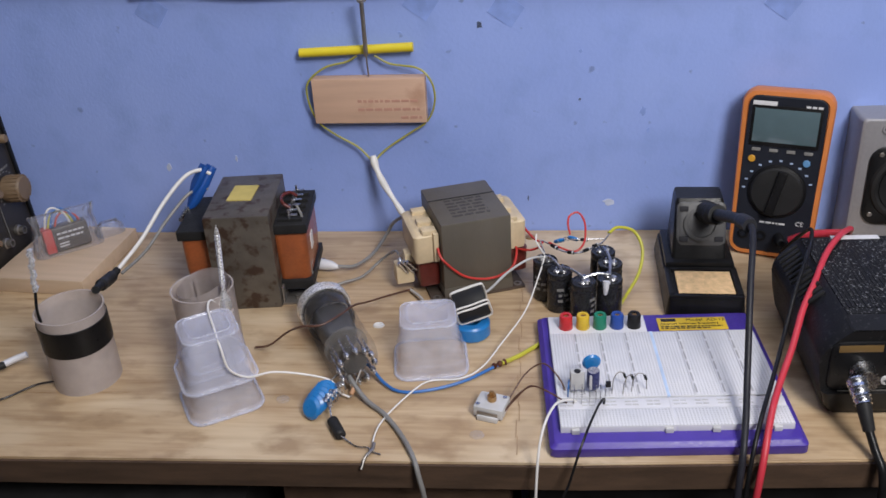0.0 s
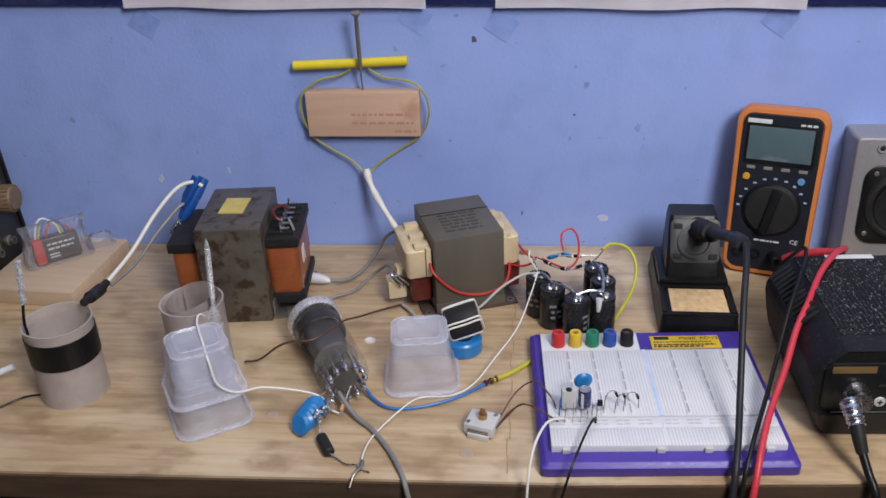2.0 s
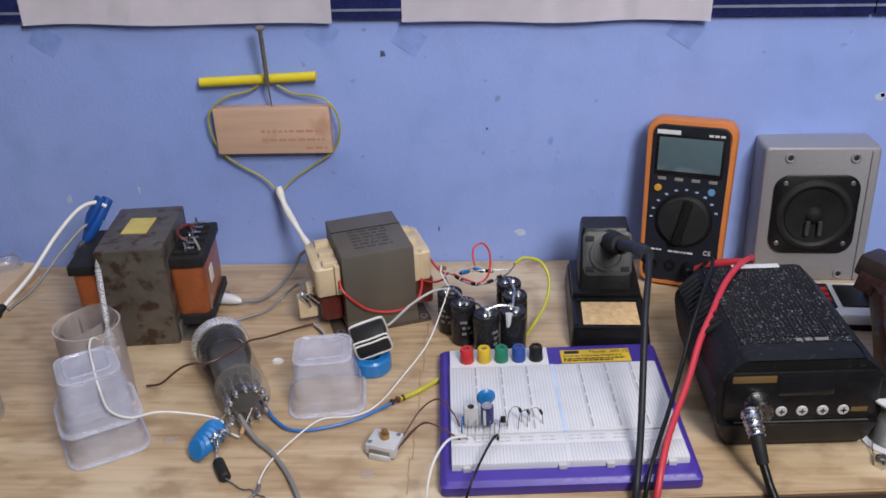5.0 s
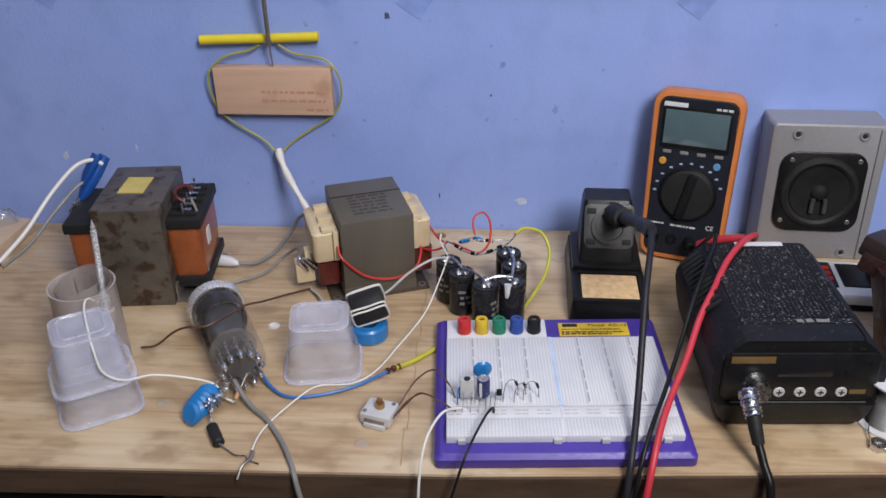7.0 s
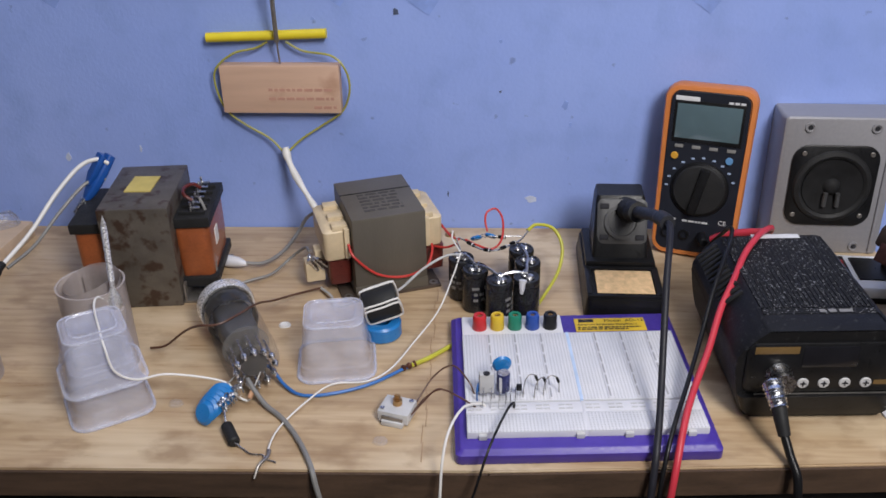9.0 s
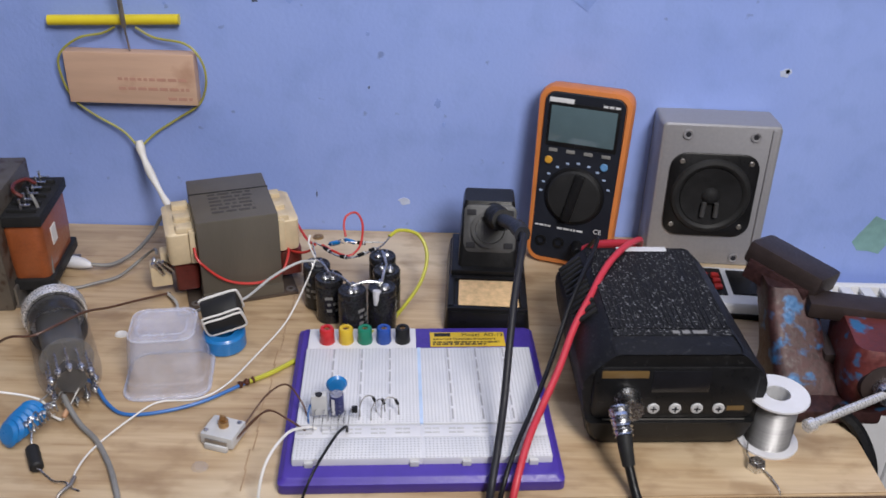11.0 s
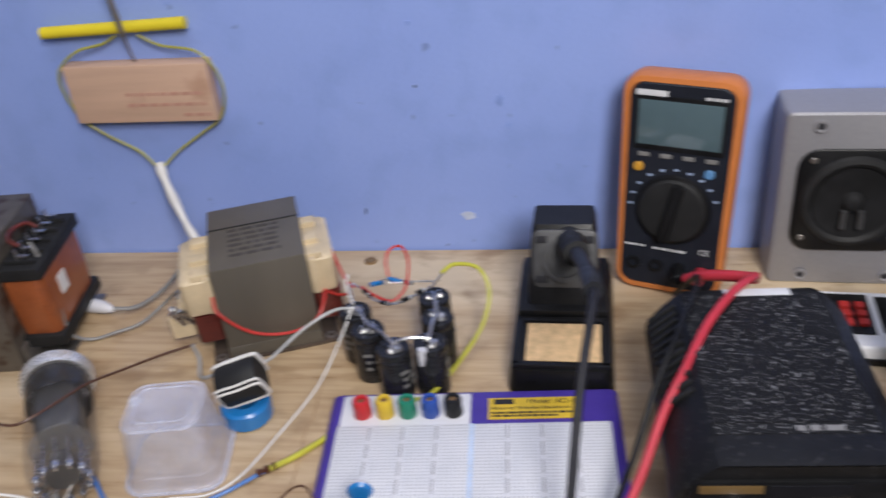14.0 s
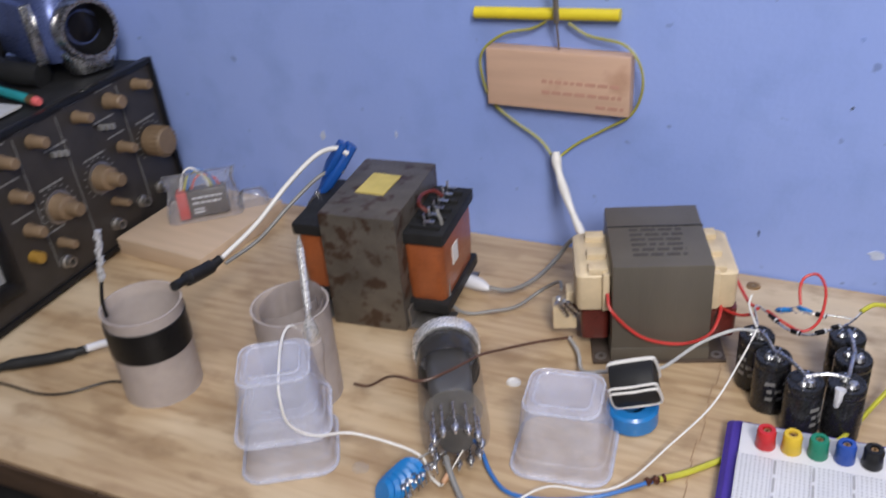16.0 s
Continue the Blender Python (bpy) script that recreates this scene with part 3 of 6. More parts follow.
part("red_lead", sweep(fresh(), [(-0.037, -0.034, 0.055), (-0.034, -0.044, 0.046), (-0.014, -0.046, 0.026), (0.012, -0.046, 0.019), (0.032, -0.046, 0.026), (0.041, -0.036, 0.036), (0.044, -0.02, 0.042)], 0.0012), REDWIRE, t2)

# ---- open bottomless jars ----


def jar(x, y, r, h, label):
    o = thing("plastic_tube_jar", pose(x, y, 0), label, "jar", "cloudy jars")
    part("body", lathe(fresh(), [(r - 0.0012, 0.001), (r, 0), (r, h - 0.002), (r + 0.0006, h), (r - 0.001, h), (r - 0.0014, h - 0.002), (r - 0.0014, 0.002), (0, 0.002)], 40), SMOKE, o)
    return o


j1 = jar(-0.428, -0.2745, 0.0285, 0.073, "cloudy brown plastic jar wrapped with black tape")
part("tape_band", lathe(fresh(), [(0.0287, 0.0385), (0.0292, 0.039), (0.0293, 0.0635), (0.0287, 0.064)], 40), BLACK, j1, "shiny black tape band")
f = fresh()
for k in range(20):
    z = 0.095 + 0.0018 * k
    lathe(f, [(0, z), (0.0022 + 0.0012 * ((k * 7) % 5) / 5, z + 0.0006), (0, z + 0.0022)], 8, pose(-0.4455 + 0.0006 * math.sin(k), -0.286 + 0.0005 * k, 0))
foil = single("foil_rod", f, SATIN, "crumpled foil wrapped round a dark rod on the jar rim", "rod")
part("rod", sweep(fresh(), [(-0.4462, -0.2905, 0.068), (-0.4465, -0.290, 0.08), (-0.4455, -0.286, 0.096)], 0.0013), BLACK, foil)
j2 = jar(-0.3195, -0.2475, 0.0265, 0.077, "cloudy plastic jar holding a coiled plastic strip")
spiral = fresh()
ring = [[], []]
for k in range(61):
    a = radians(-60 + 9.2 * k)
    r = 0.0248 - 0.0075 * k / 60
    for i, z in ((0, 0.030), (1, 0.079 + 0.004 * math.sin(a * 1.3))):
        ring[i].append(spiral.verts.new((r * math.cos(a), r * math.sin(a), z)))
for k in range(60):
    spiral.faces.new((ring[0][k], ring[0][k + 1], ring[1][k + 1], ring[1][k]))
bmesh.ops.solidify(spiral, geom=spiral.faces[:], thickness=0.0008)
part("coiled_strip", spiral, SMOKE, j2)
SM = look((-0.2965, -0.2605, 0.066), (-0.290, -0.263, 0.145)) @ pose(0, 0, 0, 180, 0, 0)
b = cy(fresh(), (0, 0, 0.004), (0, 0, 0.072), 0.0020, 0.0017, 12)
for k in range(27):
    lathe(b, [(0.0016, 0.022 + 0.0018 * k), (0.0025, 0.0226 + 0.0018 * k), (0.0016, 0.0232 + 0.0018 * k)], 10)
cy(b, (0, 0, 0.072), (0, 0, 0.079), 0.0020, 0.0002, 10)
lathe(b, [(0, -0.005), (0.0048, -0.004), (0.0058, 0.000), (0.005, 0.006), (0.003, 0.012), (0.0015, 0.016)], 16)
single("long_screw", b, SATIN, "long bright steel screw standing point up in the jar", "screw", m=SM)
single("screw_support", lathe(fresh(), [(0.004, 0), (0.0045, 0.03), (0.0062, 0.045), (0.0078, 0.053), (0.0066, 0.0595), (0.004, 0.0605), (0, 0.0605)], 16, pose(-0.2968, -0.2602, 0.001)), SMOKE, "cloudy plastic post under the screw inside the jar", "post")

# ---- frosted boxes, upside down ----


def cup(parent, z0, w, d, h, name="box"):
    t = 0.0009
    secs = [(w - 0.0165 - 2 * t, d - 0.0165 - 2 * t, 0.009, z0 + h - 2 * t), (w - 0.006 - 2 * t, d - 0.006 - 2 * t, 0.010, z0 + 0.012), (w - 2 * t, d - 2 * t, 0.012, z0 + 0.001), (w + 0.002, d + 0.002, 0.013, z0), (w + 0.002, d + 0.002, 0.013, z0 + 0.0025),
            (w - 0.003, d - 0.003, 0.011, z0 + 0.004), (w - 0.004, d - 0.004, 0.011, z0 + 0.012), (w - 0.006, d - 0.006, 0.011, z0 + 0.0125), (w - 0.0125, d - 0.0125, 0.010, z0 + h - 0.004), (w - 0.0145, d - 0.0145, 0.010, z0 + h - 0.0012), (w - 0.019, d - 0.019, 0.009, z0 + h), (w - 0.025, d - 0.025, 0.007, z0 + h), (w - 0.026, d - 0.026, 0.006, z0 + h + 0.0012), (w - 0.029, d - 0.029, 0.005, z0 + h + 0.0002)]
    body = part(name, loft(fresh(), secs), CLOUD, parent)
    # rims and edge beads in milkier plastic, bright edge highlights put into the shape
    for nm, dw, r, z, th in (("rim", 0.0012, 0.0127, z0 + 0.0016, 0.0012), ("shoulder", -0.0150, 0.0095, z0 + h - 0.0014, 0.0009), ("top_ridge", -0.0265, 0.006, z0 + h + 0.0006, 0.0008)):
        pts = [(x, y, z) for x, y in outline(w + dw, d + dw, r)]
        part(nm, sweep(fresh(), pts + pts[:1], th, 6, smooth=False), RIMPL, body)


x1 = thing("plastic_box_stack", pose(-0.298, -0.302, 0, 0, 0, 31), "two frosted plastic boxes stacked upside down", "box")
cup(x1, 0, 0.061, 0.059, 0.046, "lower_box")
cup(x1, 0.029, 0.060, 0.058, 0.045, "upper_box")
x2 = thing("plastic_box", pose(-0.1262, -0.2440, 0, 0, 0, 8), "single frosted plastic box standing upside down", "box")
cup(x2, 0, 0.062, 0.058, 0.049)

# ---- radio valve ----
ax = look((-0.2325, -0.1905, 0.0242), (-0.186, -0.279, 0.0222)) @ pose(0, 0, 0, 180, 0, 0) @ Matrix.Scale(1.05, 4)
valve = thing("vacuum_tube", ax, "smoky glass vacuum tube with a metal cap lying down", "vacuum tube")
part("envelope", lathe(fresh(), [(0.0205, 0.004), (0.0212, 0.01), (0.0215, 0.085), (0.0205, 0.093), (0.016, 0.0985), (0.006, 0.1), (0, 0.1)], 40), GLASS, valve)
part("cap", lathe(fresh(), [(0, -0.004), (0.012, -0.0035), (0.020, -0.001), (0.0235, 0.003), (0.0235, 0.010), (0.0225, 0.0125), (0.0216, 0.0125), (0.0216, 0.006), (0, 0.006)], 40), SATIN, valve, "bright metal cap")
part("getter_band", lathe(fresh(), [(0.0203, 0.013), (0.0207, 0.014), (0.0207, 0.030), (0.0203, 0.033)], 40), frosted("dark_getter", (0.02, 0.02, 0.022), 0.18, 0.06), valve, "dark mirror band inside the glass")
part("anode", loft(fresh(), [(0.028, 0.022, 0.006, 0.022), (0.030, 0.024, 0.006, 0.026), (0.028, 0.022, 0.006, 0.058), (0.024, 0.018, 0.006, 0.062)]), PLATE, valve)
part("mica_spacer", cy(fresh(), (0, 0, 0.071), (0, 0, 0.0718), 0.0185, n=28), frosted("mica", (0.30, 0.28, 0.25), 0.66, 0.2), valve)
part("base_button", cy(fresh(), (0, 0, 0.080), (0, 0, 0.097), 0.006, 0.010, 20), PLATE, valve)
for k in range(12):
    a = 2 * math.pi * k / 12
    b = cy(fresh(), (0.0145 * math.cos(a), 0.0145 * math.sin(a), 0.078), (0.015 * math.cos(a), 0.015 * math.sin(a), 0.106), 0.0009, n=8)
    lathe(b, [(0, -0.002), (0.0022, -0.001), (0.0026, 0.0015), (0.0012, 0.004), (0, 0.004)], 10, pose(0.0148 * math.cos(a), 0.0148 * math.sin(a), 0.100))
    part("pin", b, METAL, valve)

# ---- choke on a blue ring ----
single("blue_ring_core", lathe(fresh(), [(0.007, 0.001), (0.009, 0), (0.0155, 0), (0.0172, 0.002), (0.0172, 0.013), (0.0155, 0.0148), (0.009, 0.0148), (0.007, 0.013), (0.007, 0.001)], 36, pose(-0.093, -0.203, 0)), BLUE, "round blue coated ring lying flat on the bench", "ring core")
ck = thing("choke_coil", pose(-0.0925, -0.2005, 0.0305, 0, 0, 14) @ pose(0, 0, 0, 0, 76, 0) @ pose(0, 0, 0, 0, 0, 20) @ Matrix.Scale(1.05, 4), "black drum choke wound with white wire", "coil")
part("drum", lathe(fresh(), [(0, -0.0135), (0.0128, -0.0135), (0.0138, -0.012), (0.0138, 0.012), (0.0128, 0.0135), (0, 0.0135)], 32), MATBLACK, ck)
for y in (-0.0112, -0.0090, 0.0086, 0.0110):
    h = math.sqrt(0.0142 ** 2 - y ** 2)
    b = sweep(fresh(), [(h, y, -0.012), (h, y * 1.04, 0), (h, y, 0.012), (h - 0.003, y, 0.0147), (-h + 0.003, y, 0.0147), (-h, y, 0.012), (-h, y * 1.04, 0), (-h, y, -0.012), (-h + 0.003, y, -0.0147), (h - 0.003, y, -0.0147), (h, y, -0.012)], 0.00085, 7, 5)
    part("white_turn", b, WHITEW, ck, "white wire turn")

# ---- capacitor ring ----
CAPS = ((-0.0255, -0.138), (-0.0125, -0.158), (0.0085, -0.1775), (0.0325, -0.172), (0.0345, -0.144), (0.0295, -0.121))
first = None
for i, (x, y) in enumerate(CAPS):
    m = pose(x, y, 0, 0, 0, 40 * i)
    if first is None:
        first = thing("electrolytic_capacitor", m, "tall black electrolytic capacitor with soldered top leads", "capacitor", "capacitor ring")
        part("can", lathe(fresh(), [(0, 0), (0.0104, 0), (0.0117, 0.001), (0.0117, 0.033), (0.0111, 0.0345), (0.0117, 0.036), (0.0117, 0.0398), (0.0110, 0.041), (0.0095, 0.041), (0.0092, 0.0404), (0, 0.0404)], 28), CAPSLEEVE, first)
        for sx in (-1, 1):
            b = cy(fresh(), (sx * 0.004, 0, 0.040), (sx * 0.004, 0, 0.0455), 0.0009, n=8)
            lathe(b, [(0, 0), (0.003, 0.0003), (0.0022, 0.002), (0, 0.0032)], 10, pose(sx * 0.004, 0, 0.0404))
            part("solder_lead", b, SOLDER, first)
        pr = []
        for r in range(3):
            pr += words(-0.012, 0.012, 0.006 * r, 0.0026, 50 + r)
        b = fresh()
        for px, py, w, h in pr:
            a = px / 0.0118 - 1.2
            bx(b, (0, 0, 0), (0.0004, w * 0.8, h), m=Matrix.Rotation(a, 4, "Z") @ pose(0.01172, 0, 0.014 + py))
        part("print", b, GREYW, first)
    else:
        copy_thing(first, m)
for (xa, ya), (xb, yb) in zip(CAPS, CAPS[1:]):
    b = sweep(fresh(), [(xa, ya, 0.0445), ((xa + xb) / 2, (ya + yb) / 2, 0.047), (xb, yb, 0.0445)], 0.0013, 7, 4)
    lathe(b, [(0, 0), (0.0042, 0.0006), (0.0030, 0.0030), (0, 0.0044)], 9, pose(xa + 0.003, ya - 0.002, 0.0405))
    single("soldered_jumper", b, SOLDER, "blobby soldered jumper lead joining two capacitors", "jumper", "capacitor jumpers")
single("solder_drip", sweep(fresh(), [(0.029, -0.181, 0.0425), (0.0285, -0.1826, 0.036), (0.028, -0.1829, 0.030)], lambda t: 0.0036 * (1 - 0.55 * t), 8, 5), WHITE, "white dried glue drip on the capacitor", "glue drip")

# diode network above the capacitors
d1 = [(-0.026, -0.136, 0.046), (-0.030, -0.122, 0.052), (-0.022, -0.124, 0.050), (-0.010, -0.136, 0.049), (0.004, -0.142, 0.050), (0.016, -0.134, 0.050), (0.028, -0.122, 0.050), (0.036, -0.112, 0.055)]
single("diode_string", sweep(fresh(), d1, 0.0008, 6, 6), SOLDER, "bare wire with soldered diodes above the capacitors", "wire")
for a, c in (((-0.020, -0.126, 0.050), (-0.014, -0.132, 0.0495)), ((-0.005, -0.139, 0.0495), (0.001, -0.1415, 0.050)), ((0.010, -0.139, 0.0505), (0.016, -0.134, 0.0505)), ((0.008, -0.119, 0.052), (0.015, -0.120, 0.052)), ((0.019, -0.130, 0.0505), (0.024, -0.126, 0.0505))):
    o = thing("diode", Matrix(), "small black diode with a pale end band", "diode", "diodes")
    part("body", cy(fresh(), a, c, 0.0017, n=12, bev=0.0003), BLACK, o)
    v = Vector(c) - Vector(a)
    part("band", cy(fresh(), Vector(a) + v * 0.74, Vector(a) + v * 0.9, 0.00176, n=12), PALEINK, o)
cord("bare_wire", [(-0.002, -0.122, 0.054), (0.008, -0.119, 0.052), (0.020, -0.118, 0.052), (0.030, -0.118, 0.052)], 0.0006, SOLDER, "bare tinned wire above the capacitors")
for x, y, z, r in ((-0.012, -0.117, 0.0495, 20), (0.001, -0.1145, 0.0505, -25)):
    o = thing("disc_capacitor", pose(x, y, z, -38, 0, r), "small blue ceramic disc capacitor", "capacitor", "blue discs")
    part("disc", lathe(fresh(), [(0, -0.0018), (0.0045, -0.0016), (0.006, 0), (0.0045, 0.0016), (0, 0.0018)], 20), BLUE, o)
    part("leads", sweep(sweep(fresh(), [(0.003, -0.004, 0), (0.004, -0.008, -0.001), (0.005, -0.012, -0.003)], 0.0004, 6, 4), [(-0.003, -0.004, 0), (-0.004, -0.008, -0.001), (-0.005, -0.012, -0.003)], 0.0004, 6, 4), SOLDER, o)
cord("red_wire", [(-0.062, -0.083, 0.055), (-0.054, -0.082, 0.058), (-0.046, -0.094, 0.052), (-0.036, -0.112, 0.049), (-0.028, -0.123, 0.051)], 0.0011, REDWIRE, "red wire from the transformer to the capacitors")
cord("red_wire", [(-0.059, -0.098, 0.036), (-0.052, -0.108, 0.036), (-0.040, -0.118, 0.040), (-0.030, -0.124, 0.047)], 0.0011, REDWIRE, "red wire from the transformer to the capacitors")
cord("red_wire", [(-0.022, -0.123, 0.051), (-0.012, -0.131, 0.050), (0.002, -0.137, 0.049), (0.011, -0.128, 0.054), (0.012, -0.112, 0.066), (0.006, -0.104, 0.073), (-0.002, -0.106, 0.071), (-0.004, -0.113, 0.066), (-0.002, -0.120, 0.058)], 0.0010, REDWIRE, "thin red wire looping above the capacitors")
cord("yellow_wire", [(0.035, -0.112, 0.055), (0.044, -0.104, 0.057), (0.060, -0.099, 0.050), (0.068, -0.108, 0.036), (0.064, -0.126, 0.020), (0.050, -0.150, 0.008), (0.034, -0.188, 0.010), (0.022, -0.205, 0.018)], 0.0016, YGREEN, "yellow wire curving from the capacitors to the breadboard")
cord("white_wire", [(-0.0265, -0.137, 0.046), (-0.034, -0.120, 0.050), (-0.034, -0.112, 0.054)], 0.0008, WHITEW, "short white wire on the capacitor ring")
cord("grey_wire", [(-0.025, -0.140, 0.045), (-0.040, -0.142, 0.044), (-0.060, -0.156, 0.038), (-0.078, -0.180, 0.032), (-0.086, -0.190, 0.036)], 0.0012, M("pale_grey_insulation", (0.42, 0.42, 0.42), 0.45), "pale grey wire from the choke to the capacitors")
cord("white_wire", [(-0.026, -0.140, 0.046), (-0.032, -0.158, 0.034), (-0.044, -0.192, 0.018), (-0.064, -0.228, 0.008), (-0.080, -0.262, 0.006), (-0.098, -0.276, 0.004), (-0.124, -0.283, 0.006), (-0.140, -0.300, 0.004), (-0.156, -0.330, 0.003), (-0.160, -0.352, 0.003), (-0.158, -0.366, 0.003)], 0.0007, WHITEW, "long white wire running across the bench")

# ---- solderless breadboard ----
# groove slots are raised bars; the shade inside them is this grey
SLOT = M("shadowed_slot_plastic", (0.36, 0.36, 0.38), 0.6, var=0.1)
bb = thing("breadboard", pose(0.0665, -0.274, 0, 0, 0, 3.2), "violet solderless breadboard with five coloured sockets", "breadboard")
part("base", loft(fresh(), [(0.188, 0.175, 0.004, 0), (0.190, 0.177, 0.004, 0.0015), (0.190, 0.177, 0.004, 0.0085), (0.186, 0.173, 0.004, 0.010), (0.184, 0.171, 0.004, 0.0115), (0.182, 0.169, 0.003, 0.012)]), PURPLE, bb)
part("socket_panel", bx(fresh(), (-0.0435, 0.0655, 0.0135), (0.085, 0.030, 0.004), 0.0008), WHITE, bb)
for s, x0 in ((0, -0.043), (1, 0.0445)):
    part("terminal_strip", bx(fresh(), (x0, 0.0055, 0.0148), (0.0865, 0.089, 0.0062), 0.0006), HOLES, bb)
    for k in range(3):
        x = x0 - 0.0215 + 0.0215 * k
        part("strip_groove", bx(fresh(), (x, 0.0055, 0.0180), (0.0036, 0.087, 0.0010), 0.0002), WHITE, bb)
        b = fresh()
        for i in range(6):
            bx(b, (x, -0.0305 + 0.0145 * i, 0.0186), (0.0013, 0.0110, 0.0006))
        part("groove_slot", b, SLOT, bb)
    part("bus_strip", bx(fresh(), (x0, -0.0466, 0.0146), (0.0865, 0.0120, 0.0058), 0.0006), WHITE, bb)
    for i in range(15):
        if i % 3 != 2:
            for y in (-0.0445, -0.0485):
                part("bus_slot", bx(fresh(), (x0 - 0.0395 + 0.0056 * i, y, 0.0177), (0.0046, 0.0012, 0.0004)), GREYPL, bb)
    part("front_strip", bx(fresh(), (x0, -0.0637, 0.0148), (0.0865, 0.0205, 0.0062), 0.0006), HOLES, bb)
part("blue_mark", bx(fresh(), (0.00075, 0.0055, 0.0151), (0.0024, 0.089, 0.0062)), M("pale_blue_print", (0.46, 0.58, 0.78), 0.5), bb)
part("centre_filler", bx(fresh(), (0.00075, -0.0568, 0.0147), (0.0016, 0.0335, 0.006), 0.0002), WHITE, bb)
for x in (-0.075, -0.005, 0.03, 0.075):
    part("clip", bx(fresh(), (x, -0.0750, 0.0140), (0.006, 0.0025, 0.004), 0.0005), GREYPL, bb)
lab = part("name_label", bx(fresh(), (0.0405, 0.0685, 0.0123), (0.060, 0.019, 0.0012), 0.0002), YLABEL, bb, "yellow printed label")
zt = 0.01295
part("logo", bx(fresh(), (0.0205, 0.0742, zt), (0.013, 0.0045, 0.0003)), INK, bb)
lettering("Model  AD-12", 0.0058, pose(0.036, 0.0722, zt), INK, bb)
lettering("Advanced Solderless Breadboard", 0.0038, pose(0.0125, 0.0672, zt), INK, bb)
bars(words(0.0125, 0.066, 0.0640, 0.0016, 71) + words(0.0125, 0.055, 0.0612, 0.0016, 72), pose(0, 0, zt), INK, bb)
for i, (nm, c) in enumerate((("red", (0.50, 0.02, 0.025)), ("yellow", (0.62, 0.42, 0.03)), ("green", (0.01, 0.20, 0.12)), ("blue", (0.02, 0.07, 0.34)), ("black", (0.012, 0.012, 0.013)))):
    mt = M(nm + "_socket_plastic", c, 0.35, var=0.1)
    s = part("socket", lathe(fresh(), [(0.0060, 0.0155), (0.0062, 0.016), (0.0056, 0.0225), (0.0058, 0.0265), (0.0050, 0.0285), (0.0027, 0.0285), (0.0024, 0.024), (0, 0.024)], 24, pose(-0.0712 + 0.0149 * i, 0.0630, 0)), mt, bb, nm + " plastic binding post")
    part("contact", lathe(fresh(), [(0.0020, 0.024), (0.0020, 0.0275), (0.0010, 0.0275), (0.0010, 0.0245)], 12, pose(-0.0712 + 0.0149 * i, 0.0630, 0)), BRASS, s)

# parts plugged into the breadboard
o = thing("trim_component", pose(-0.002, -0.3095, 0.0179, 0, 0, 8), "grey box component with a round hole plugged in the breadboard", "component")
part("case", bx(fresh(), (0, 0, 0.0125), (0.011, 0.006, 0.017), 0.0008), GREYPL, o)
part("hole", cy(fresh(), (0, -0.0010, 0.0208), (0, -0.0010, 0.0213), 0.0026, n=16), INK, o)
b = fresh()
for x in (-0.004, 0, 0.004):
    cy(b, (x, -0.001, 0), (x, -0.001, 0.005), 0.0005, n=6)
part("leg", b, METAL, o)
o = thing("electrolytic_capacitor", pose(0.0105, -0.3095, 0.0179, 4, 0, 0), "small dark blue electrolytic capacitor with silver top", "capacitor")
part("can", lathe(fresh(), [(0, 0.006), (0.0046, 0.006), (0.005, 0.007), (0.005, 0.0215), (0.0045, 0.0225), (0.004, 0.0222)], 20), BLUESLEEVE, o)
part("top", cy(fresh(), (0, 0, 0.0215), (0, 0, 0.0224), 0.0042, n=20), METAL, o)
part("stripe", bx(fresh(), (-0.002, -0.0046, 0.014), (0.002, 0.0008, 0.014)), PALEINK, o)
part("leg", cy(cy(fresh(), (-0.002, 0, 0), (-0.002, 0, 0.0065), 0.0004, n=6), (0.002, 0, 0), (0.002, 0, 0.0065), 0.0004, n=6), METAL, o)
o = thing("disc_capacitor", pose(0.0095, -0.3005, 0.0179, 0, 0, 10), "round blue ceramic disc capacitor in the breadboard", "capacitor")
part("disc", lathe(fresh(), [(0, -0.0022), (0.0056, -0.0019), (0.0074, 0), (0.0056, 0.0019), (0, 0.0022)], 24, pose(0, 0, 0.0225, 90, 0, 0)), BLUE, o)
part("leg", cy(cy(fresh(), (-0.003, 0, 0), (-0.003, 0, 0.0155), 0.0004, n=6), (0.003, 0, 0), (0.003, 0, 0.0155), 0.0004, n=6), METAL, o)
o = thing("transistor", pose(0.0225, -0.3095, 0.0179), "small black transistor plugged in the breadboard", "transistor")
part("body", bx(fresh(), (0, 0, 0.008), (0.0042, 0.0034, 0.0045), 0.0008), BLACK, o)
part("leg", cy(cy(fresh(), (-0.001, 0, 0), (-0.001, 0, 0.006), 0.0003, n=6), (0.001, 0, 0), (0.001, 0, 0.006), 0.0003, n=6), METAL, o)
for x, y, w, h, d in ((0.026, -0.3085, 0.011, 0.017, 0.006), (0.034, -0.3115, 0.009, 0.014, 0.010), (0.041, -0.3085, 0.012, 0.017, 0.004)):
    o = thing("wire_loop", Matrix(), "bent thin component leads looping above the breadboard", "wire", "breadboard loops")
    pts = [(x, y, 0.0175), (x + w * 0.05, y, 0.0175 + h * 0.7), (x + w * 0.4, y + d * 0.5, 0.0175 + h), (x + w * 0.9, y + d, 0.0175 + h * 0.75), (x + w, y + d, 0.0175)]
    part("lead", sweep(fresh(), pts, 0.0004, 6, 6), DULL, o)
    part("diode_body", cy(fresh(), Vector(pts[3]) + Vector((-0.001, 0, 0.001)), Vector(pts[3]) + Vector((0.0005, 0, -0.003)), 0.0011, n=10), BLACK, o)
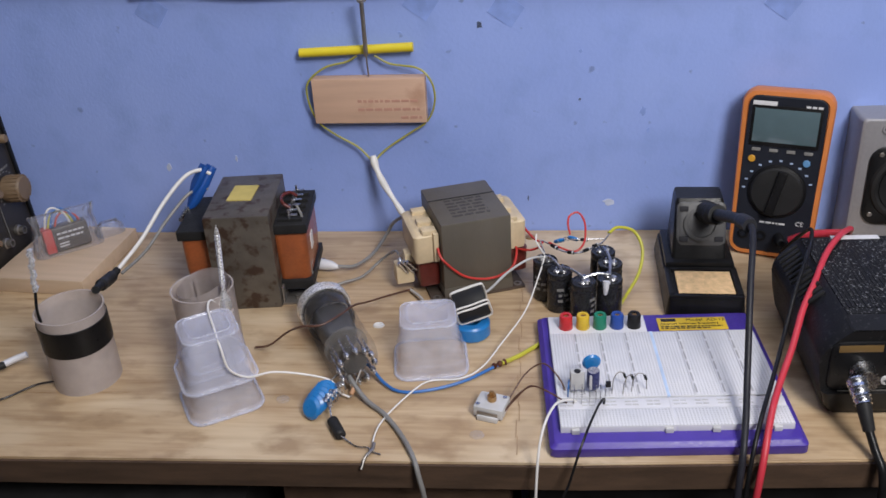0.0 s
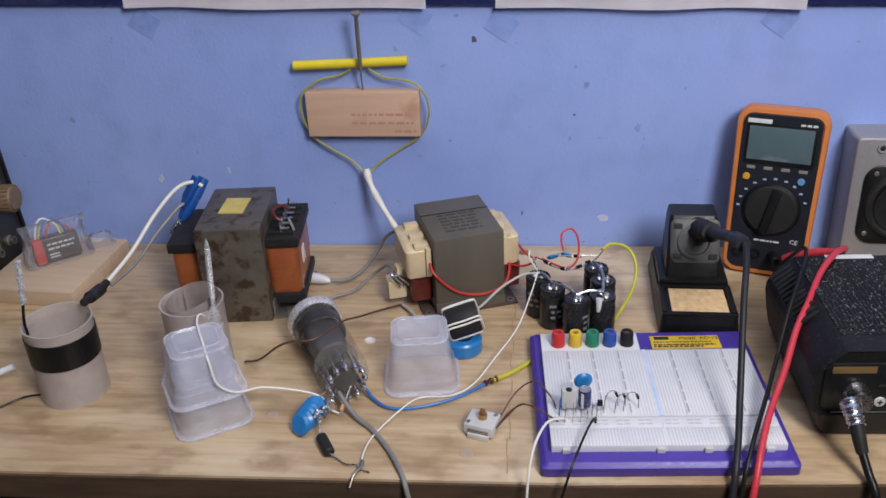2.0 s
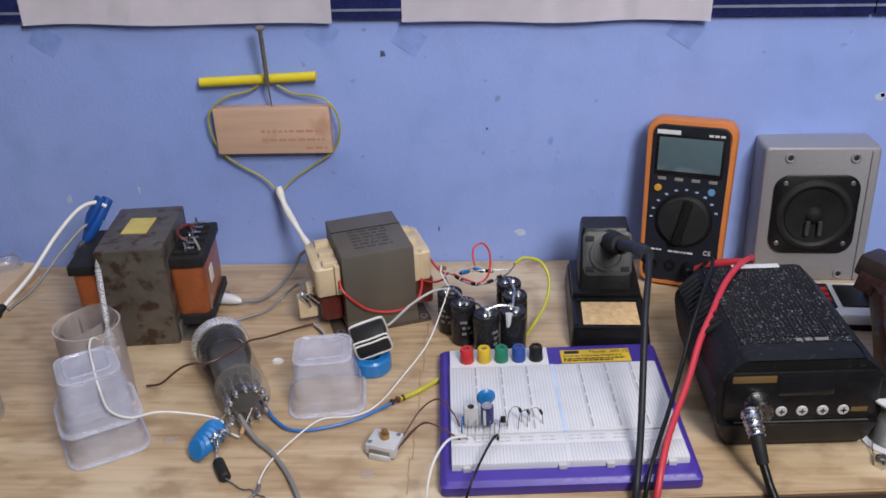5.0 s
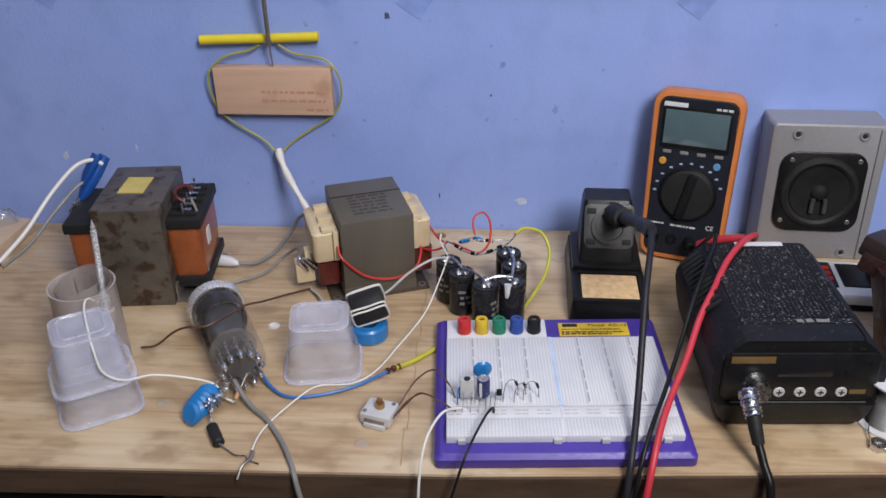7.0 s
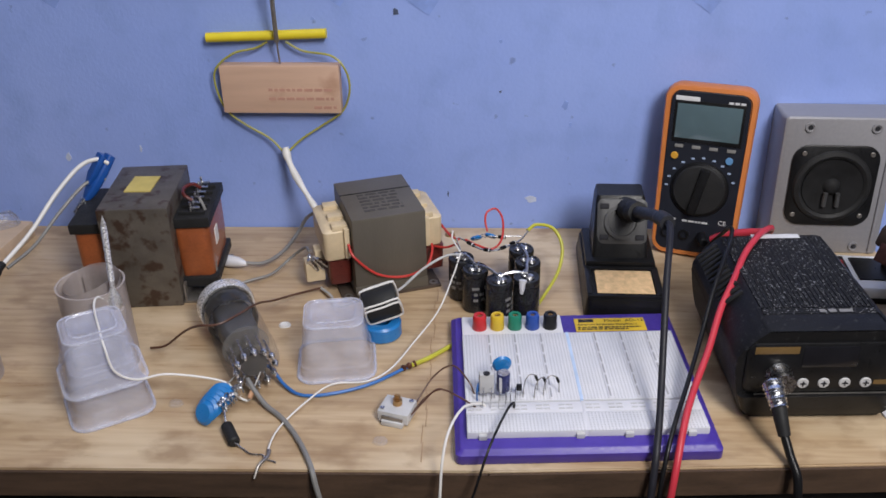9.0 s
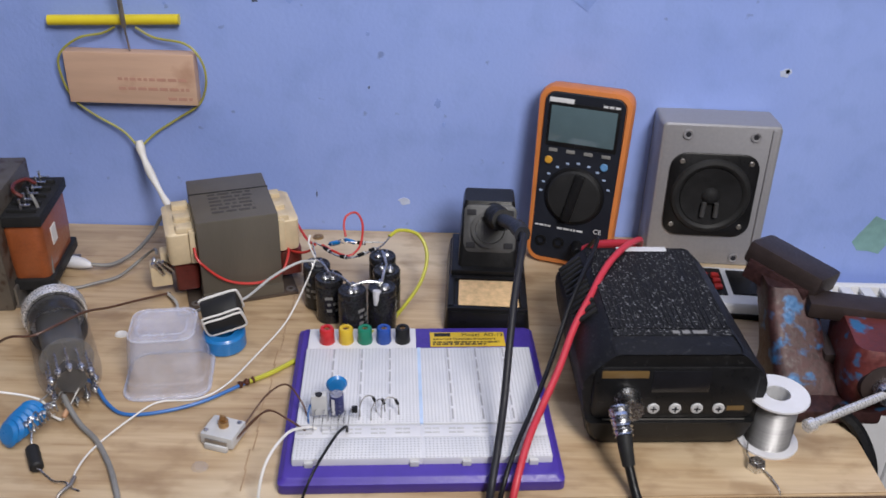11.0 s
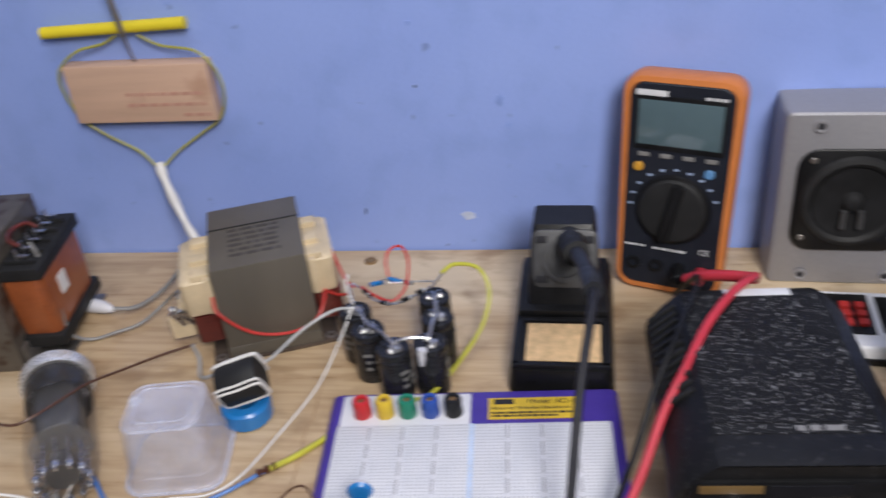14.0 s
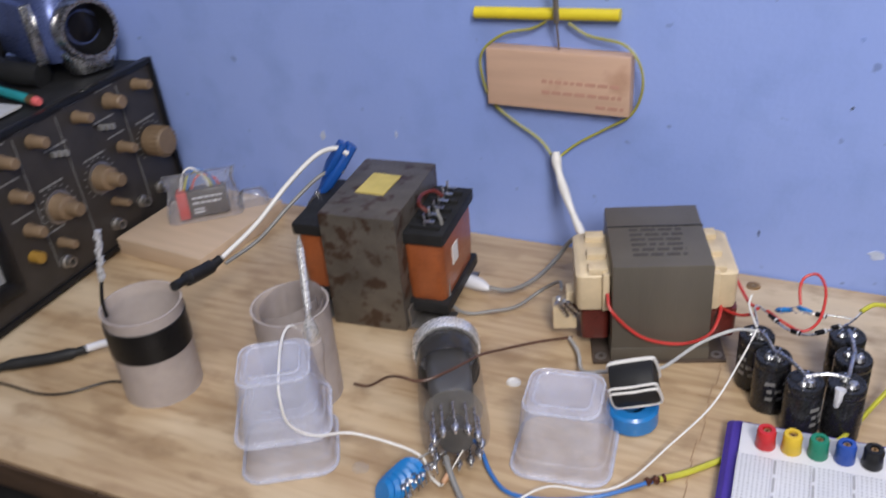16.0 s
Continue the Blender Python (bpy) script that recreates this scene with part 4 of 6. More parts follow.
o = thing("resistor_row", Matrix(), "short bare jumper leads standing in the bus strip", "wire")
b = fresh()
for x, y in ((-0.005, -0.3215), (0.001, -0.3215), (0.007, -0.321), (0.012, -0.3205), (0.0155, -0.3205), (0.019, -0.320)):
    sweep(b, [(x, y - 0.003, 0.0175), (x + 0.0005, y, 0.026), (x + 0.001, y + 0.008, 0.028), (x + 0.001, y + 0.012, 0.0178)], 0.00035, 6, 5)
part("lead", b, METAL, o)
cord("blue_jumper", [(-0.009, -0.316, 0.0178), (-0.009, -0.316, 0.027), (-0.008, -0.308, 0.028), (-0.008, -0.305, 0.0178)], 0.0006, BLUEWIRE, "thin blue jumper wire in the breadboard")
cord("white_wire", [(-0.003, -0.3215, 0.0178), (-0.008, -0.325, 0.022), (-0.020, -0.342, 0.030), (-0.030, -0.372, 0.026), (-0.034, -0.388, -0.012), (-0.035, -0.392, -0.09), (-0.035, -0.39, -0.25)], 0.0010, WHITEW, "white wire hanging over the bench edge")
cord("black_wire", [(0.0185, -0.3235, 0.0178), (0.0180, -0.327, 0.025), (0.012, -0.342, 0.028), (0.000, -0.374, 0.022), (-0.010, -0.388, -0.006), (-0.022, -0.392, -0.05), (-0.030, -0.392, -0.2)], 0.0010, BLACK, "thin black wire hanging over the bench edge")

# trimmer capacitor with brown leads
o = thing("trimmer_capacitor", pose(-0.0695, -0.3145, 0, 0, 0, -16) @ Matrix.Diagonal((1.15, 1.15, 1.0, 1)), "small grey trimmer capacitor with brass shaft", "trimmer")
part("body", bx(bx(fresh(), (0, 0, 0.0068), (0.0215, 0.0185, 0.0095), 0.0015), (0, -0.0055, 0.0025), (0.015, 0.012, 0.005), 0.001), GREYPL, o)
part("vane_stack", bx(fresh(), (0.0, -0.0096, 0.0048), (0.0145, 0.001, 0.0068), 0.0002), DULL, o)
part("shaft", cy(bx(fresh(), (0, 0.001, 0.0175), (0.0035, 0.002, 0.0055), 0.0004), (0, 0.001, 0.011), (0, 0.001, 0.016), 0.0032, n=16), BRASS, o)
for k in (-1, 1):
    part("screw", cy(fresh(), (0.008 * k, 0.006 * k, 0.0112), (0.008 * k, 0.006 * k, 0.0125), 0.0016, n=10), METAL, o)
for pts in ([(-0.059, -0.316, 0.007), (-0.054, -0.305, 0.010), (-0.042, -0.291, 0.022), (-0.028, -0.289, 0.030), (-0.016, -0.302, 0.026), (-0.011, -0.308, 0.0178)], [(-0.059, -0.320, 0.006), (-0.048, -0.311, 0.016), (-0.036, -0.311, 0.024), (-0.022, -0.320, 0.024), (-0.010, -0.3235, 0.0178)], [(-0.060, -0.322, 0.006), (-0.050, -0.314, 0.014), (-0.040, -0.309, 0.022), (-0.032, -0.312, 0.024)]):
    cord("brown_wire", pts, 0.0007, BROWNW, "thin brown wire from the trimmer to the breadboard")

# ---- soldering iron stand ----
st = thing("soldering_stand", pose(0.1215, -0.112, 0, 0, 0, -1.5), "black soldering iron stand with a tan sponge tray", "soldering stand")
b = fresh()
loft(b, [(0.071, 0.132, 0.006, 0), (0.072, 0.133, 0.006, 0.003), (0.068, 0.130, 0.006, 0.019), (0.067, 0.129, 0.005, 0.0205), (0.058, 0.052, 0.004, 0.0205, 0, -0.036)][:4])
part("base", b, BLACK, st)
b = fresh()
for x in (-0.0305, 0.0305):
    bx(b, (x, -0.037, 0.0215), (0.006, 0.050, 0.004), 0.001)
for y in (-0.0605, -0.0125):
    bx(b, (0, y, 0.0215), (0.067, 0.005, 0.004), 0.001)
bx(b, (0, 0.025, 0.024), (0.064, 0.068, 0.007), 0.002)
part("tray_rim", b, BLACK, st)
part("sponge", bx(fresh(), (0.001, -0.037, 0.0215), (0.051, 0.040, 0.003), 0.0012), SPONGE, st, "dry tan sponge")
b = fresh()
loft(b, [(0.052, 0.050, 0.004, 0.024, 0, 0.022), (0.050, 0.044, 0.004, 0.045, 0, 0.026), (0.046, 0.030, 0.004, 0.074, 0, 0.036), (0.043, 0.026, 0.003, 0.079, 0, 0.038)])
part("tower", b, BLACK, st)
m = pose(0.001, 0.013, 0.058, 68, 0, 0)
part("holder_frame", loft(fresh(), [(0.044, 0.040, 0.006, -0.004), (0.046, 0.042, 0.006, 0.000), (0.046, 0.042, 0.006, 0.003), (0.042, 0.038, 0.006, 0.004)], m), M("dark_grey_frame", (0.060, 0.060, 0.063), 0.5, var=0.2), st)
b = fresh()
lathe(b, [(0.013, 0.0038), (0.016, 0.0045), (0.0165, 0.0065), (0.013, 0.0068), (0.0125, 0.004)], 28, m)
part("holder_ring", b, bpy.data.materials["dark_grey_frame"], st, "dark grey holder ring")
b = fresh()
for sx, sy in ((-1, -1), (1, -1), (-1, 1), (1, 1)):
    part("holder_slot", bx(fresh(), (sx * 0.0165, sy * 0.0145, 0.0045), (0.008, 0.005, 0.0014), 0.0005, m), INK, st)

iron = thing("soldering_iron", Matrix(), "black soldering iron handle resting in its stand", "soldering iron")
part("grip", sweep(fresh(), [(0.1245, -0.078, 0.061), (0.1265, -0.094, 0.068), (0.129, -0.112, 0.0755), (0.1315, -0.130, 0.083)], lambda t: 0.0122 - 0.0036 * t + 0.0006 * math.sin(t * 26), 20, 8), MATBLACK, iron)
part("strain_relief", sweep(fresh(), [(0.131, -0.126, 0.0815), (0.134, -0.150, 0.092), (0.137, -0.176, 0.103), (0.1395, -0.203, 0.113), (0.140, -0.214, 0.1155)], lambda t: 0.0056 - 0.0012 * t + 0.0016 * (t > 0.62), 14, 8), M("dark_rubber", (0.022, 0.023, 0.028), 0.5), iron)
cord("iron_cable", [(0.1395, -0.208, 0.114), (0.140, -0.222, 0.117), (0.1375, -0.240, 0.112), (0.1325, -0.266, 0.095), (0.129, -0.290, 0.073), (0.125, -0.320, 0.042), (0.120, -0.350, 0.024), (0.115, -0.373, 0.002), (0.112, -0.382, -0.06), (0.110, -0.384, -0.25)], 0.0027, M("cable_rubber", (0.018, 0.018, 0.024), 0.45), "thick black iron cable crossing the breadboard", "cable", 10)
cord("black_lead", [(0.200, -0.104, 0.030), (0.207, -0.128, 0.060), (0.207, -0.156, 0.0815), (0.199, -0.186, 0.0855), (0.188, -0.214, 0.0820), (0.1755, -0.240, 0.068), (0.162, -0.272, 0.046), (0.146, -0.312, 0.033), (0.132, -0.346, 0.024), (0.122, -0.371, 0.002), (0.118, -0.381, -0.06), (0.117, -0.382, -0.25)], 0.0018, BLACK, "black meter lead draped over the soldering station", "cable", 10)
red = thing("red_lead", Matrix(), "red meter lead draped over the soldering station", "cable")
part("lead", sweep(fresh(), [(0.248, -0.133, 0.064), (0.243, -0.149, 0.078), (0.226, -0.174, 0.0850), (0.207, -0.204, 0.0835), (0.191, -0.236, 0.0760), (0.178, -0.258, 0.064), (0.165, -0.287, 0.047), (0.151, -0.315, 0.033), (0.140, -0.342, 0.025), (0.130, -0.372, 0.002), (0.125, -0.382, -0.06), (0.123, -0.383, -0.25)], 0.0027, 10, 8), PINKRED, red)
part("plug_sleeve", sweep(fresh(), [(0.208, -0.100, 0.040), (0.218, -0.111, 0.051), (0.234, -0.124, 0.060), (0.2485, -0.133, 0.0645)], 0.0040, 12, 6), PINKRED, red)

# ---- multimeter ----
mm = thing("multimeter", pose(0.2010, -0.0560, 0, 0, 0, -18) @ pose(0, 0, 0, -7.5, 0, 0), "orange and black digital multimeter leaning on the wall", "multimeter")
b = loft(fresh(), [(0.074, 0.160, 0.010, 0.020), (0.081, 0.167, 0.013, 0.014), (0.083, 0.169, 0.014, 0.004), (0.083, 0.169, 0.014, -0.005), (0.080, 0.166, 0.013, -0.0095), (0.0725, 0.1585, 0.010, -0.0100), (0.0715, 0.1575, 0.010, -0.0085)], pose(0, 0, 0.0850, 90, 0, 0) @ pose(0, 0, 0, 180, 0, 0))
for v in b.verts:
    v.co.x *= 0.955 + 0.075 * v.co.z / 0.17
part("holster", b, ORANGE, mm, "orange rubber holster")
F = pose(0, -0.0088, 0.085, 90, 0, 0)
part("face", loft(fresh(), [(0.0718, 0.158, 0.010, -0.002), (0.0718, 0.158, 0.010, 0.0008), (0.070, 0.156, 0.009, 0.0016)], F), NAVY, mm)
part("screen_bezel", bx(fresh(), (0, 0.0500, 0.0015), (0.064, 0.040, 0.002), 0.001, F), BLACK, mm)
part("screen", bx(fresh(), (0, 0.0505, 0.0022), (0.059, 0.033, 0.0016), 0.0006, F), LCD, mm, "grey green lcd screen")
for i in range(4):
    part("button", bx(fresh(), (-0.024 + 0.016 * i, 0.0262, 0.0020), (0.0080, 0.0032, 0.0012), 0.0006, F), GREYW, mm)
part("knob_ring", lathe(fresh(), [(0.0265, 0.001), (0.0275, 0.002), (0.0262, 0.0042), (0.0245, 0.0048)], 40, F @ pose(0, -0.0145, 0)), BLACK, mm)
part("dial", lathe(fresh(), [(0.0245, 0.001), (0.0245, 0.0055), (0.023, 0.007), (0.010, 0.0082), (0, 0.0082)], 40, F @ pose(0, -0.0145, 0)), MATBLACK, mm)
part("dial_grip", bx(fresh(), (0, 0, 0.0095), (0.0085, 0.046, 0.006), 0.002, F @ pose(0, -0.0145, 0, 0, 0, -12)), BLACK, mm)
part("yellow_button", cy(fresh(), F @ Vector((-0.027, 0.0165, 0.001)), F @ Vector((-0.027, 0.0165, 0.0035)), 0.0035, n=18, bev=0.0006), M("amber_plastic", (0.55, 0.28, 0.03), 0.4), mm)
part("blue_button", cy(fresh(), F @ Vector((0.0235, 0.0165, 0.001)), F @ Vector((0.0235, 0.0165, 0.0035)), 0.0035, n=18, bev=0.0006), M("pale_blue_plastic", (0.10, 0.24, 0.45), 0.4), mm)
part("brand_plate", bx(fresh(), (-0.021, 0.0715, 0.0018), (0.022, 0.0046, 0.0008), 0.0002, F), PALEINK, mm)
bars(words(0.016, 0.031, 0.071, 0.002, 81) + [(-0.029, 0.0312, 0.008, 0.0012), (-0.012, 0.0312, 0.006, 0.0012), (0.004, 0.0312, 0.006, 0.0012), (0.02, 0.0312, 0.007, 0.0012)], F @ pose(0, 0, 0.0017), PALEINK, mm)
bars([(0.0315 * math.cos(radians(a)) - 0.0012, -0.0145 + 0.0310 * math.sin(radians(a)), 0.003, 0.0017) for a in (20, 38, 55, 72, 90, 108, 126, 145, 162, 178)], F @ pose(0, 0, 0.0016), M("pale_blue_ink", (0.3, 0.38, 0.55), 0.6), mm, "dial_marks")
lettering("CE", 0.0062, F @ pose(0.0215, -0.0475, 0.0017), PALEINK, mm)
for x in (-0.026, -0.009, 0.008, 0.025):
    part("jack", lathe(fresh(), [(0.0052, 0.001), (0.0052, 0.003), (0.0032, 0.0032), (0.003, 0.001)], 20, F @ pose(x, -0.0620, 0)), BLACK, mm)
part("black_plug", cy(fresh(), F @ Vector((0.008, -0.0620, 0.002)), F @ Vector((0.012, -0.060, 0.024)), 0.0050, 0.0042, 16, 0.001), BLACK, mm)
part("red_plug", cy(fresh(), F @ Vector((0.025, -0.0620, 0.002)), F @ Vector((0.026, -0.058, 0.024)), 0.0050, 0.0042, 16, 0.001), PINKRED, mm)
bars(words(-0.033, -0.018, -0.0470, 0.0015, 83) + words(-0.012, 0.012, -0.0475, 0.0018, 84), F @ pose(0, 0, 0.0017), PALEINK, mm)

# ---- speaker ----
sp = thing("loudspeaker", pose(0.3285, -0.052, 0, 0, 0, -3) @ pose(0, 0, 0, -2.0, 0, 0), "silver bookshelf loudspeaker with an exposed black driver", "speaker")
part("cabinet", loft(fresh(), [(0.107, 0.138, 0.003, -0.046), (0.109, 0.140, 0.004, -0.012), (0.105, 0.140, 0.004, -0.0015), (0.101, 0.137, 0.003, 0.0)], pose(0, 0, 0.0700, 90, 0, 0)), SILVER, sp)
S = pose(0, -0.0003, 0.0705, 90, 0, 0)
part("side_flute", bx(fresh(), (0.0455, -0.0005, 0.0008), (0.0035, 0.135, 0.0024), 0.0010, S), SILVER, sp)
part("driver_plate", loft(fresh(), [(0.080, 0.082, 0.015, 0.0005), (0.080, 0.082, 0.015, 0.002), (0.078, 0.080, 0.014, 0.0026)], S @ pose(-0.002, 0.002, 0)), BLACK, sp, "black square driver plate")
part("surround", lathe(fresh(), [(0.0365, 0.0026), (0.0350, 0.0048), (0.0318, 0.0058), (0.0290, 0.0045), (0.0275, 0.0028)], 48, S @ pose(-0.002, 0.002, 0)), MATBLACK, sp)
part("cone", lathe(fresh(), [(0.0278, 0.0028), (0.020, 0.0016), (0.012, 0.0010), (0.0085, 0.0008), (0.0080, 0.0016), (0.0065, 0.0040), (0.0035, 0.0056), (0, 0.006)], 48, S @ pose(-0.002, 0.002, 0.0022)), CONE, sp)
b = fresh()
for sx in (-1, 1):
    sweep(b, [(sx * 0.0055 - 0.002, -0.003, 0.0072), (sx * 0.006 - 0.002, -0.010, 0.0070), (sx * 0.006 - 0.002, -0.017, 0.0072)], 0.0022, 8, 5)
b.transform(S)
part("lead_bump", b, M("dull_grey_rubber", (0.05, 0.05, 0.052), 0.5), sp)
for x, y in ((-0.032, 0.035), (0.030, 0.035), (-0.034, -0.028), (0.029, -0.028)):
    part("driver_screw", cy(fresh(), S @ Vector((x, y, 0.002)), S @ Vector((x, y, 0.0036)), 0.0024, n=14, bev=0.0005), DULL, sp)
for x, y in ((-0.030, 0.060), (0.030, 0.060), (-0.030, -0.062), (0.030, -0.062)):
    h = part("grille_socket", lathe(fresh(), [(0.0048, 0.0002), (0.0048, 0.0012), (0.0035, 0.0014), (0.0028, 0.0006), (0, 0.0006)], 24, S @ pose(x, y, 0)), SILVER, sp)
    part("socket_hole", cy(fresh(), S @ Vector((x, y, 0.0005)), S @ Vector((x, y, 0.0011)), 0.0024, n=14), INK, h)

# ---- soldering station ----
ss = thing("soldering_station", pose(0.2390, -0.2305, 0, 0, 0, 2.5), "dusty black soldering station with a front socket", "soldering station")


def faceted(bm, secs):
    """Sections (y, half widths with heights from the foot up) joined into a case with sloping shoulders."""
    rings = []
    for y, side in secs:
        ring = [(w, z) for w, z in side] + [(-w, z) for w, z in reversed(side)]
        rings.append([bm.verts.new((x, y, z)) for x, z in ring])
    n = len(rings[0])
    for p, q in zip(rings, rings[1:]):
        for i in range(n):
            bm.faces.new((p[i], p[(i + 1) % n], q[(i + 1) % n], q[i]))
    bm.faces.new(rings[0])
    bm.faces.new(list(reversed(rings[-1])))
    return bm


CASE = ((0.050, 0.003), (0.0560, 0.010), (0.0610, 0.030), (0.0645, 0.052), (0.0625, 0.060), (0.0520, 0.072), (0.0440, 0.0795), (0.0420, 0.0805))
b = faceted(fresh(), [(0.0685, [(w * 0.93, z * 0.96) for w, z in CASE]), (0.063, [(w * 0.97, z * 0.99) for w, z in CASE]), (-0.058, CASE), (-0.073, [(w * 1.02, z) for w, z in CASE]), (-0.0790, [(w * 1.0, z * 0.985) for w, z in CASE])])
bmesh.ops.bevel(b, geom=[e for e in b.edges if abs(e.verts[0].co.y - e.verts[1].co.y) > 0.004], offset=0.0022, segments=2, affect="EDGES")
part("case", b, CASEBLK, ss, "smooth black plastic case")
b = fresh()
for k in range(25):
    bx(b, (-0.0408 + 0.0034 * k, 0.0035, 0.0806), (0.0016, 0.110, 0.0013), m=pose(0, 0, 0, -0.3, 0, 0))
part("top_ribs", b, DUSTY, ss, "black ribs grey with dust")
part("top_plate", bx(fresh(), (0, 0.0005, 0.0806), (0.0835, 0.118, 0.0006), 0.0002), DUSTY, ss, "black top plate grey with dust")
for k in range(12):
    part("side_vent", bx(fresh(), (0, 0, 0), (0.0026, 0.0032, 0.020), 0.0008, pose(-0.0540, 0.054 - 0.0068 * k, 0.0710, 0, 49, 0)), MATBLACK, ss)
for x in (-0.042, 0.042):
    for y in (-0.060, 0.056):
        part("rubber_foot", cy(fresh(), (x, y, 0), (x, y, 0.0045), 0.006, n=14), BLACK, ss)
P = pose(0, -0.0796, 0.0455, 90, 0, 0)
part("front_panel", loft(fresh(), [(0.114, 0.043, 0.008, -0.002, 0, 0.0025), (0.114, 0.043, 0.008, 0.0006, 0, 0.0025), (0.112, 0.041, 0.007, 0.0012, 0, 0.0025)], P), BLACK, ss)
part("display", bx(fresh(), (0.003, 0.0125, 0.0012), (0.040, 0.018, 0.001), 0.0004, P), M("dark_display", (0.012, 0.012, 0.015), 0.12, relief=0), ss)
part("brand_mark", bx(fresh(), (-0.036, 0.0185, 0.0010), (0.032, 0.0062, 0.0006), 0.0002, P), GOLD, ss)
for i, s in enumerate(("Digital", "Soldering", "Station")):
    lettering(s, 0.0062, P @ pose(0.029, 0.0185 - 0.0062 * i, 0.0010), GOLD, ss)
part("ridge", bx(fresh(), (0.002, -0.0200, 0.0016), (0.100, 0.0010, 0.0012), 0.0003, P), DULL, ss)
for i in range(4):
    k = part("button", cy(fresh(), P @ Vector((-0.0135 + 0.0152 * i, -0.0105, 0)), P @ Vector((-0.0135 + 0.0152 * i, -0.0105, 0.0024)), 0.0043, n=20, bev=0.0006), GREYPL, ss)
    part("mark", bx(fresh(), (-0.0135 + 0.0152 * i, -0.0105, 0.0026), (0.0044, 0.001, 0.0004), 0, P), INK, k)
    part("mark", bx(fresh(), (-0.0135 + 0.0152 * i, -0.0105, 0.0027), (0.001, 0.0044, 0.0004), 0, P), INK, k)
bars([(0.038, -0.0105, 0.012, 0.004)], P @ pose(0, 0, 0.001), GOLD, ss)
part("lower_lip", loft(fresh(), [(0.100, 0.010, 0.003, 0.004, 0, -0.0745), (0.112, 0.013, 0.004, 0.012, 0, -0.0765), (0.119, 0.013, 0.004, 0.0245, 0, -0.0775)]), BLACK, ss)
# pale bar across the rear of the top
part("pale_top_bar", bx(fresh(), (0.004, 0.0605, 0.0806), (0.040, 0.007, 0.0012), 0.0004), PALEINK, ss)
bars(words(-0.012, 0.012, 0, 0.0038, 91), pose(0.012, -0.055, 0.0807, 0, 0, 0), GREYW, ss, "top_mark")
part("socket", lathe(fresh(), [(0.0095, 0), (0.0095, 0.003), (0.0085, 0.0045), (0.008, 0.010), (0.0086, 0.011), (0.0086, 0.015), (0, 0.015)], 28, P @ pose(-0.0325, -0.002, 0)), METAL, ss, "chrome threaded socket")
pl = thing("iron_plug", Matrix(), "chrome and black plug of the soldering iron cable", "plug")
a0 = Vector((0.2030, -0.324, 0.0435))
part("collar", sweep(fresh(), [a0, (0.2035, -0.333, 0.0395), (0.2045, -0.341, 0.0345)], lambda t: 0.0076 - 0.0016 * t + 0.0005 * math.sin(t * 40), 20, 8), METAL, pl)
part("sleeve", sweep(fresh(), [(0.2043, -0.340, 0.035), (0.2055, -0.346, 0.028), (0.2075, -0.352, 0.019)], lambda t: 0.0056 - 0.0012 * t, 16, 6), MATBLACK, pl)
part("cable", sweep(fresh(), [(0.2073, -0.351, 0.020), (0.2105, -0.361, 0.009), (0.2145, -0.374, -0.006), (0.2150, -0.378, -0.05), (0.215, -0.378, -0.25)], 0.0032, 10, 8), BLACK, pl)

# ---- solder reel and nut ----
rl = thing("solder_reel", pose(0.3175, -0.301, 0), "white plastic reel of solder wire", "reel")
for z in (0.0, 0.0405):
    part("flange", lathe(fresh(), [(0.0085, z), (0.0215, z), (0.0218, z + 0.0008), (0.0215, z + 0.0018), (0.0085, z + 0.0018), (0.0085, z)], 40), WHITE, rl)
part("hub", lathe(fresh(), [(0.0088, 0.001), (0.0105, 0.001), (0.0105, 0.041), (0.0088, 0.041), (0.0085, 0.0415), (0.0085, 0.001)], 28), GREYPL, rl)
b = fresh()
lathe(b, [(0.0102, 0.002)] + [(0.0158 + 0.0003 * math.cos(k * math.pi), 0.002 + 0.0006 * k) for k in range(64)] + [(0.0102, 0.0403)], 32)
part("winding", b, WIRETIN, rl, "wound solder wire")
cord("solder_end", [(0.301, -0.309, 0.006), (0.298, -0.322, 0.003), (0.305, -0.334, 0.002), (0.309, -0.345, 0.002), (0.311, -0.356, -0.004), (0.311, -0.359, -0.05)], 0.0006, SOLDER, "loose end of solder wire hanging over the bench edge")
b = lathe(fresh(), [(0.0033, 0), (0.0062, 0), (0.0066, 0.0008), (0.0066, 0.0052), (0.0062, 0.006), (0.0033, 0.006), (0.0033, 0)], 6, pose(0.301, -0.331, 0, 0, 0, 12))
single("hex_nut", b, METAL, "bright steel hexagon nut lying on the bench", "nut")

# ---- wires on the bench ----
cord("blue_wire", [(-0.188, -0.268, 0.014), (-0.177, -0.267, 0.010), (-0.162, -0.283, 0.004), (-0.146, -0.293, 0.0025), (-0.122, -0.290, 0.0025), (-0.094, -0.277, 0.0025), (-0.066, -0.254, 0.003)], 0.0014, BLUEWIRE, "blue insulated wire from the vacuum tube")
cord("yellow_wire", [(-0.064, -0.2525, 0.003), (-0.050, -0.241, 0.0025), (-0.033, -0.224, 0.0025), (-0.020, -0.210, 0.0022)], 0.0020, YGREEN, "yellow wire running under the breadboard edge")
single("wire_joint", sweep(fresh(), [(-0.071, -0.257, 0.003), (-0.066, -0.254, 0.0035), (-0.061, -0.250, 0.003)], lambda t: 0.0022 + 0.0008 * math.sin(t * 14), 8, 6), M("burnt_copper", (0.13, 0.05, 0.03), 0.4, 0.6, 0.4), "twisted copper joint between blue and yellow wires", "joint")
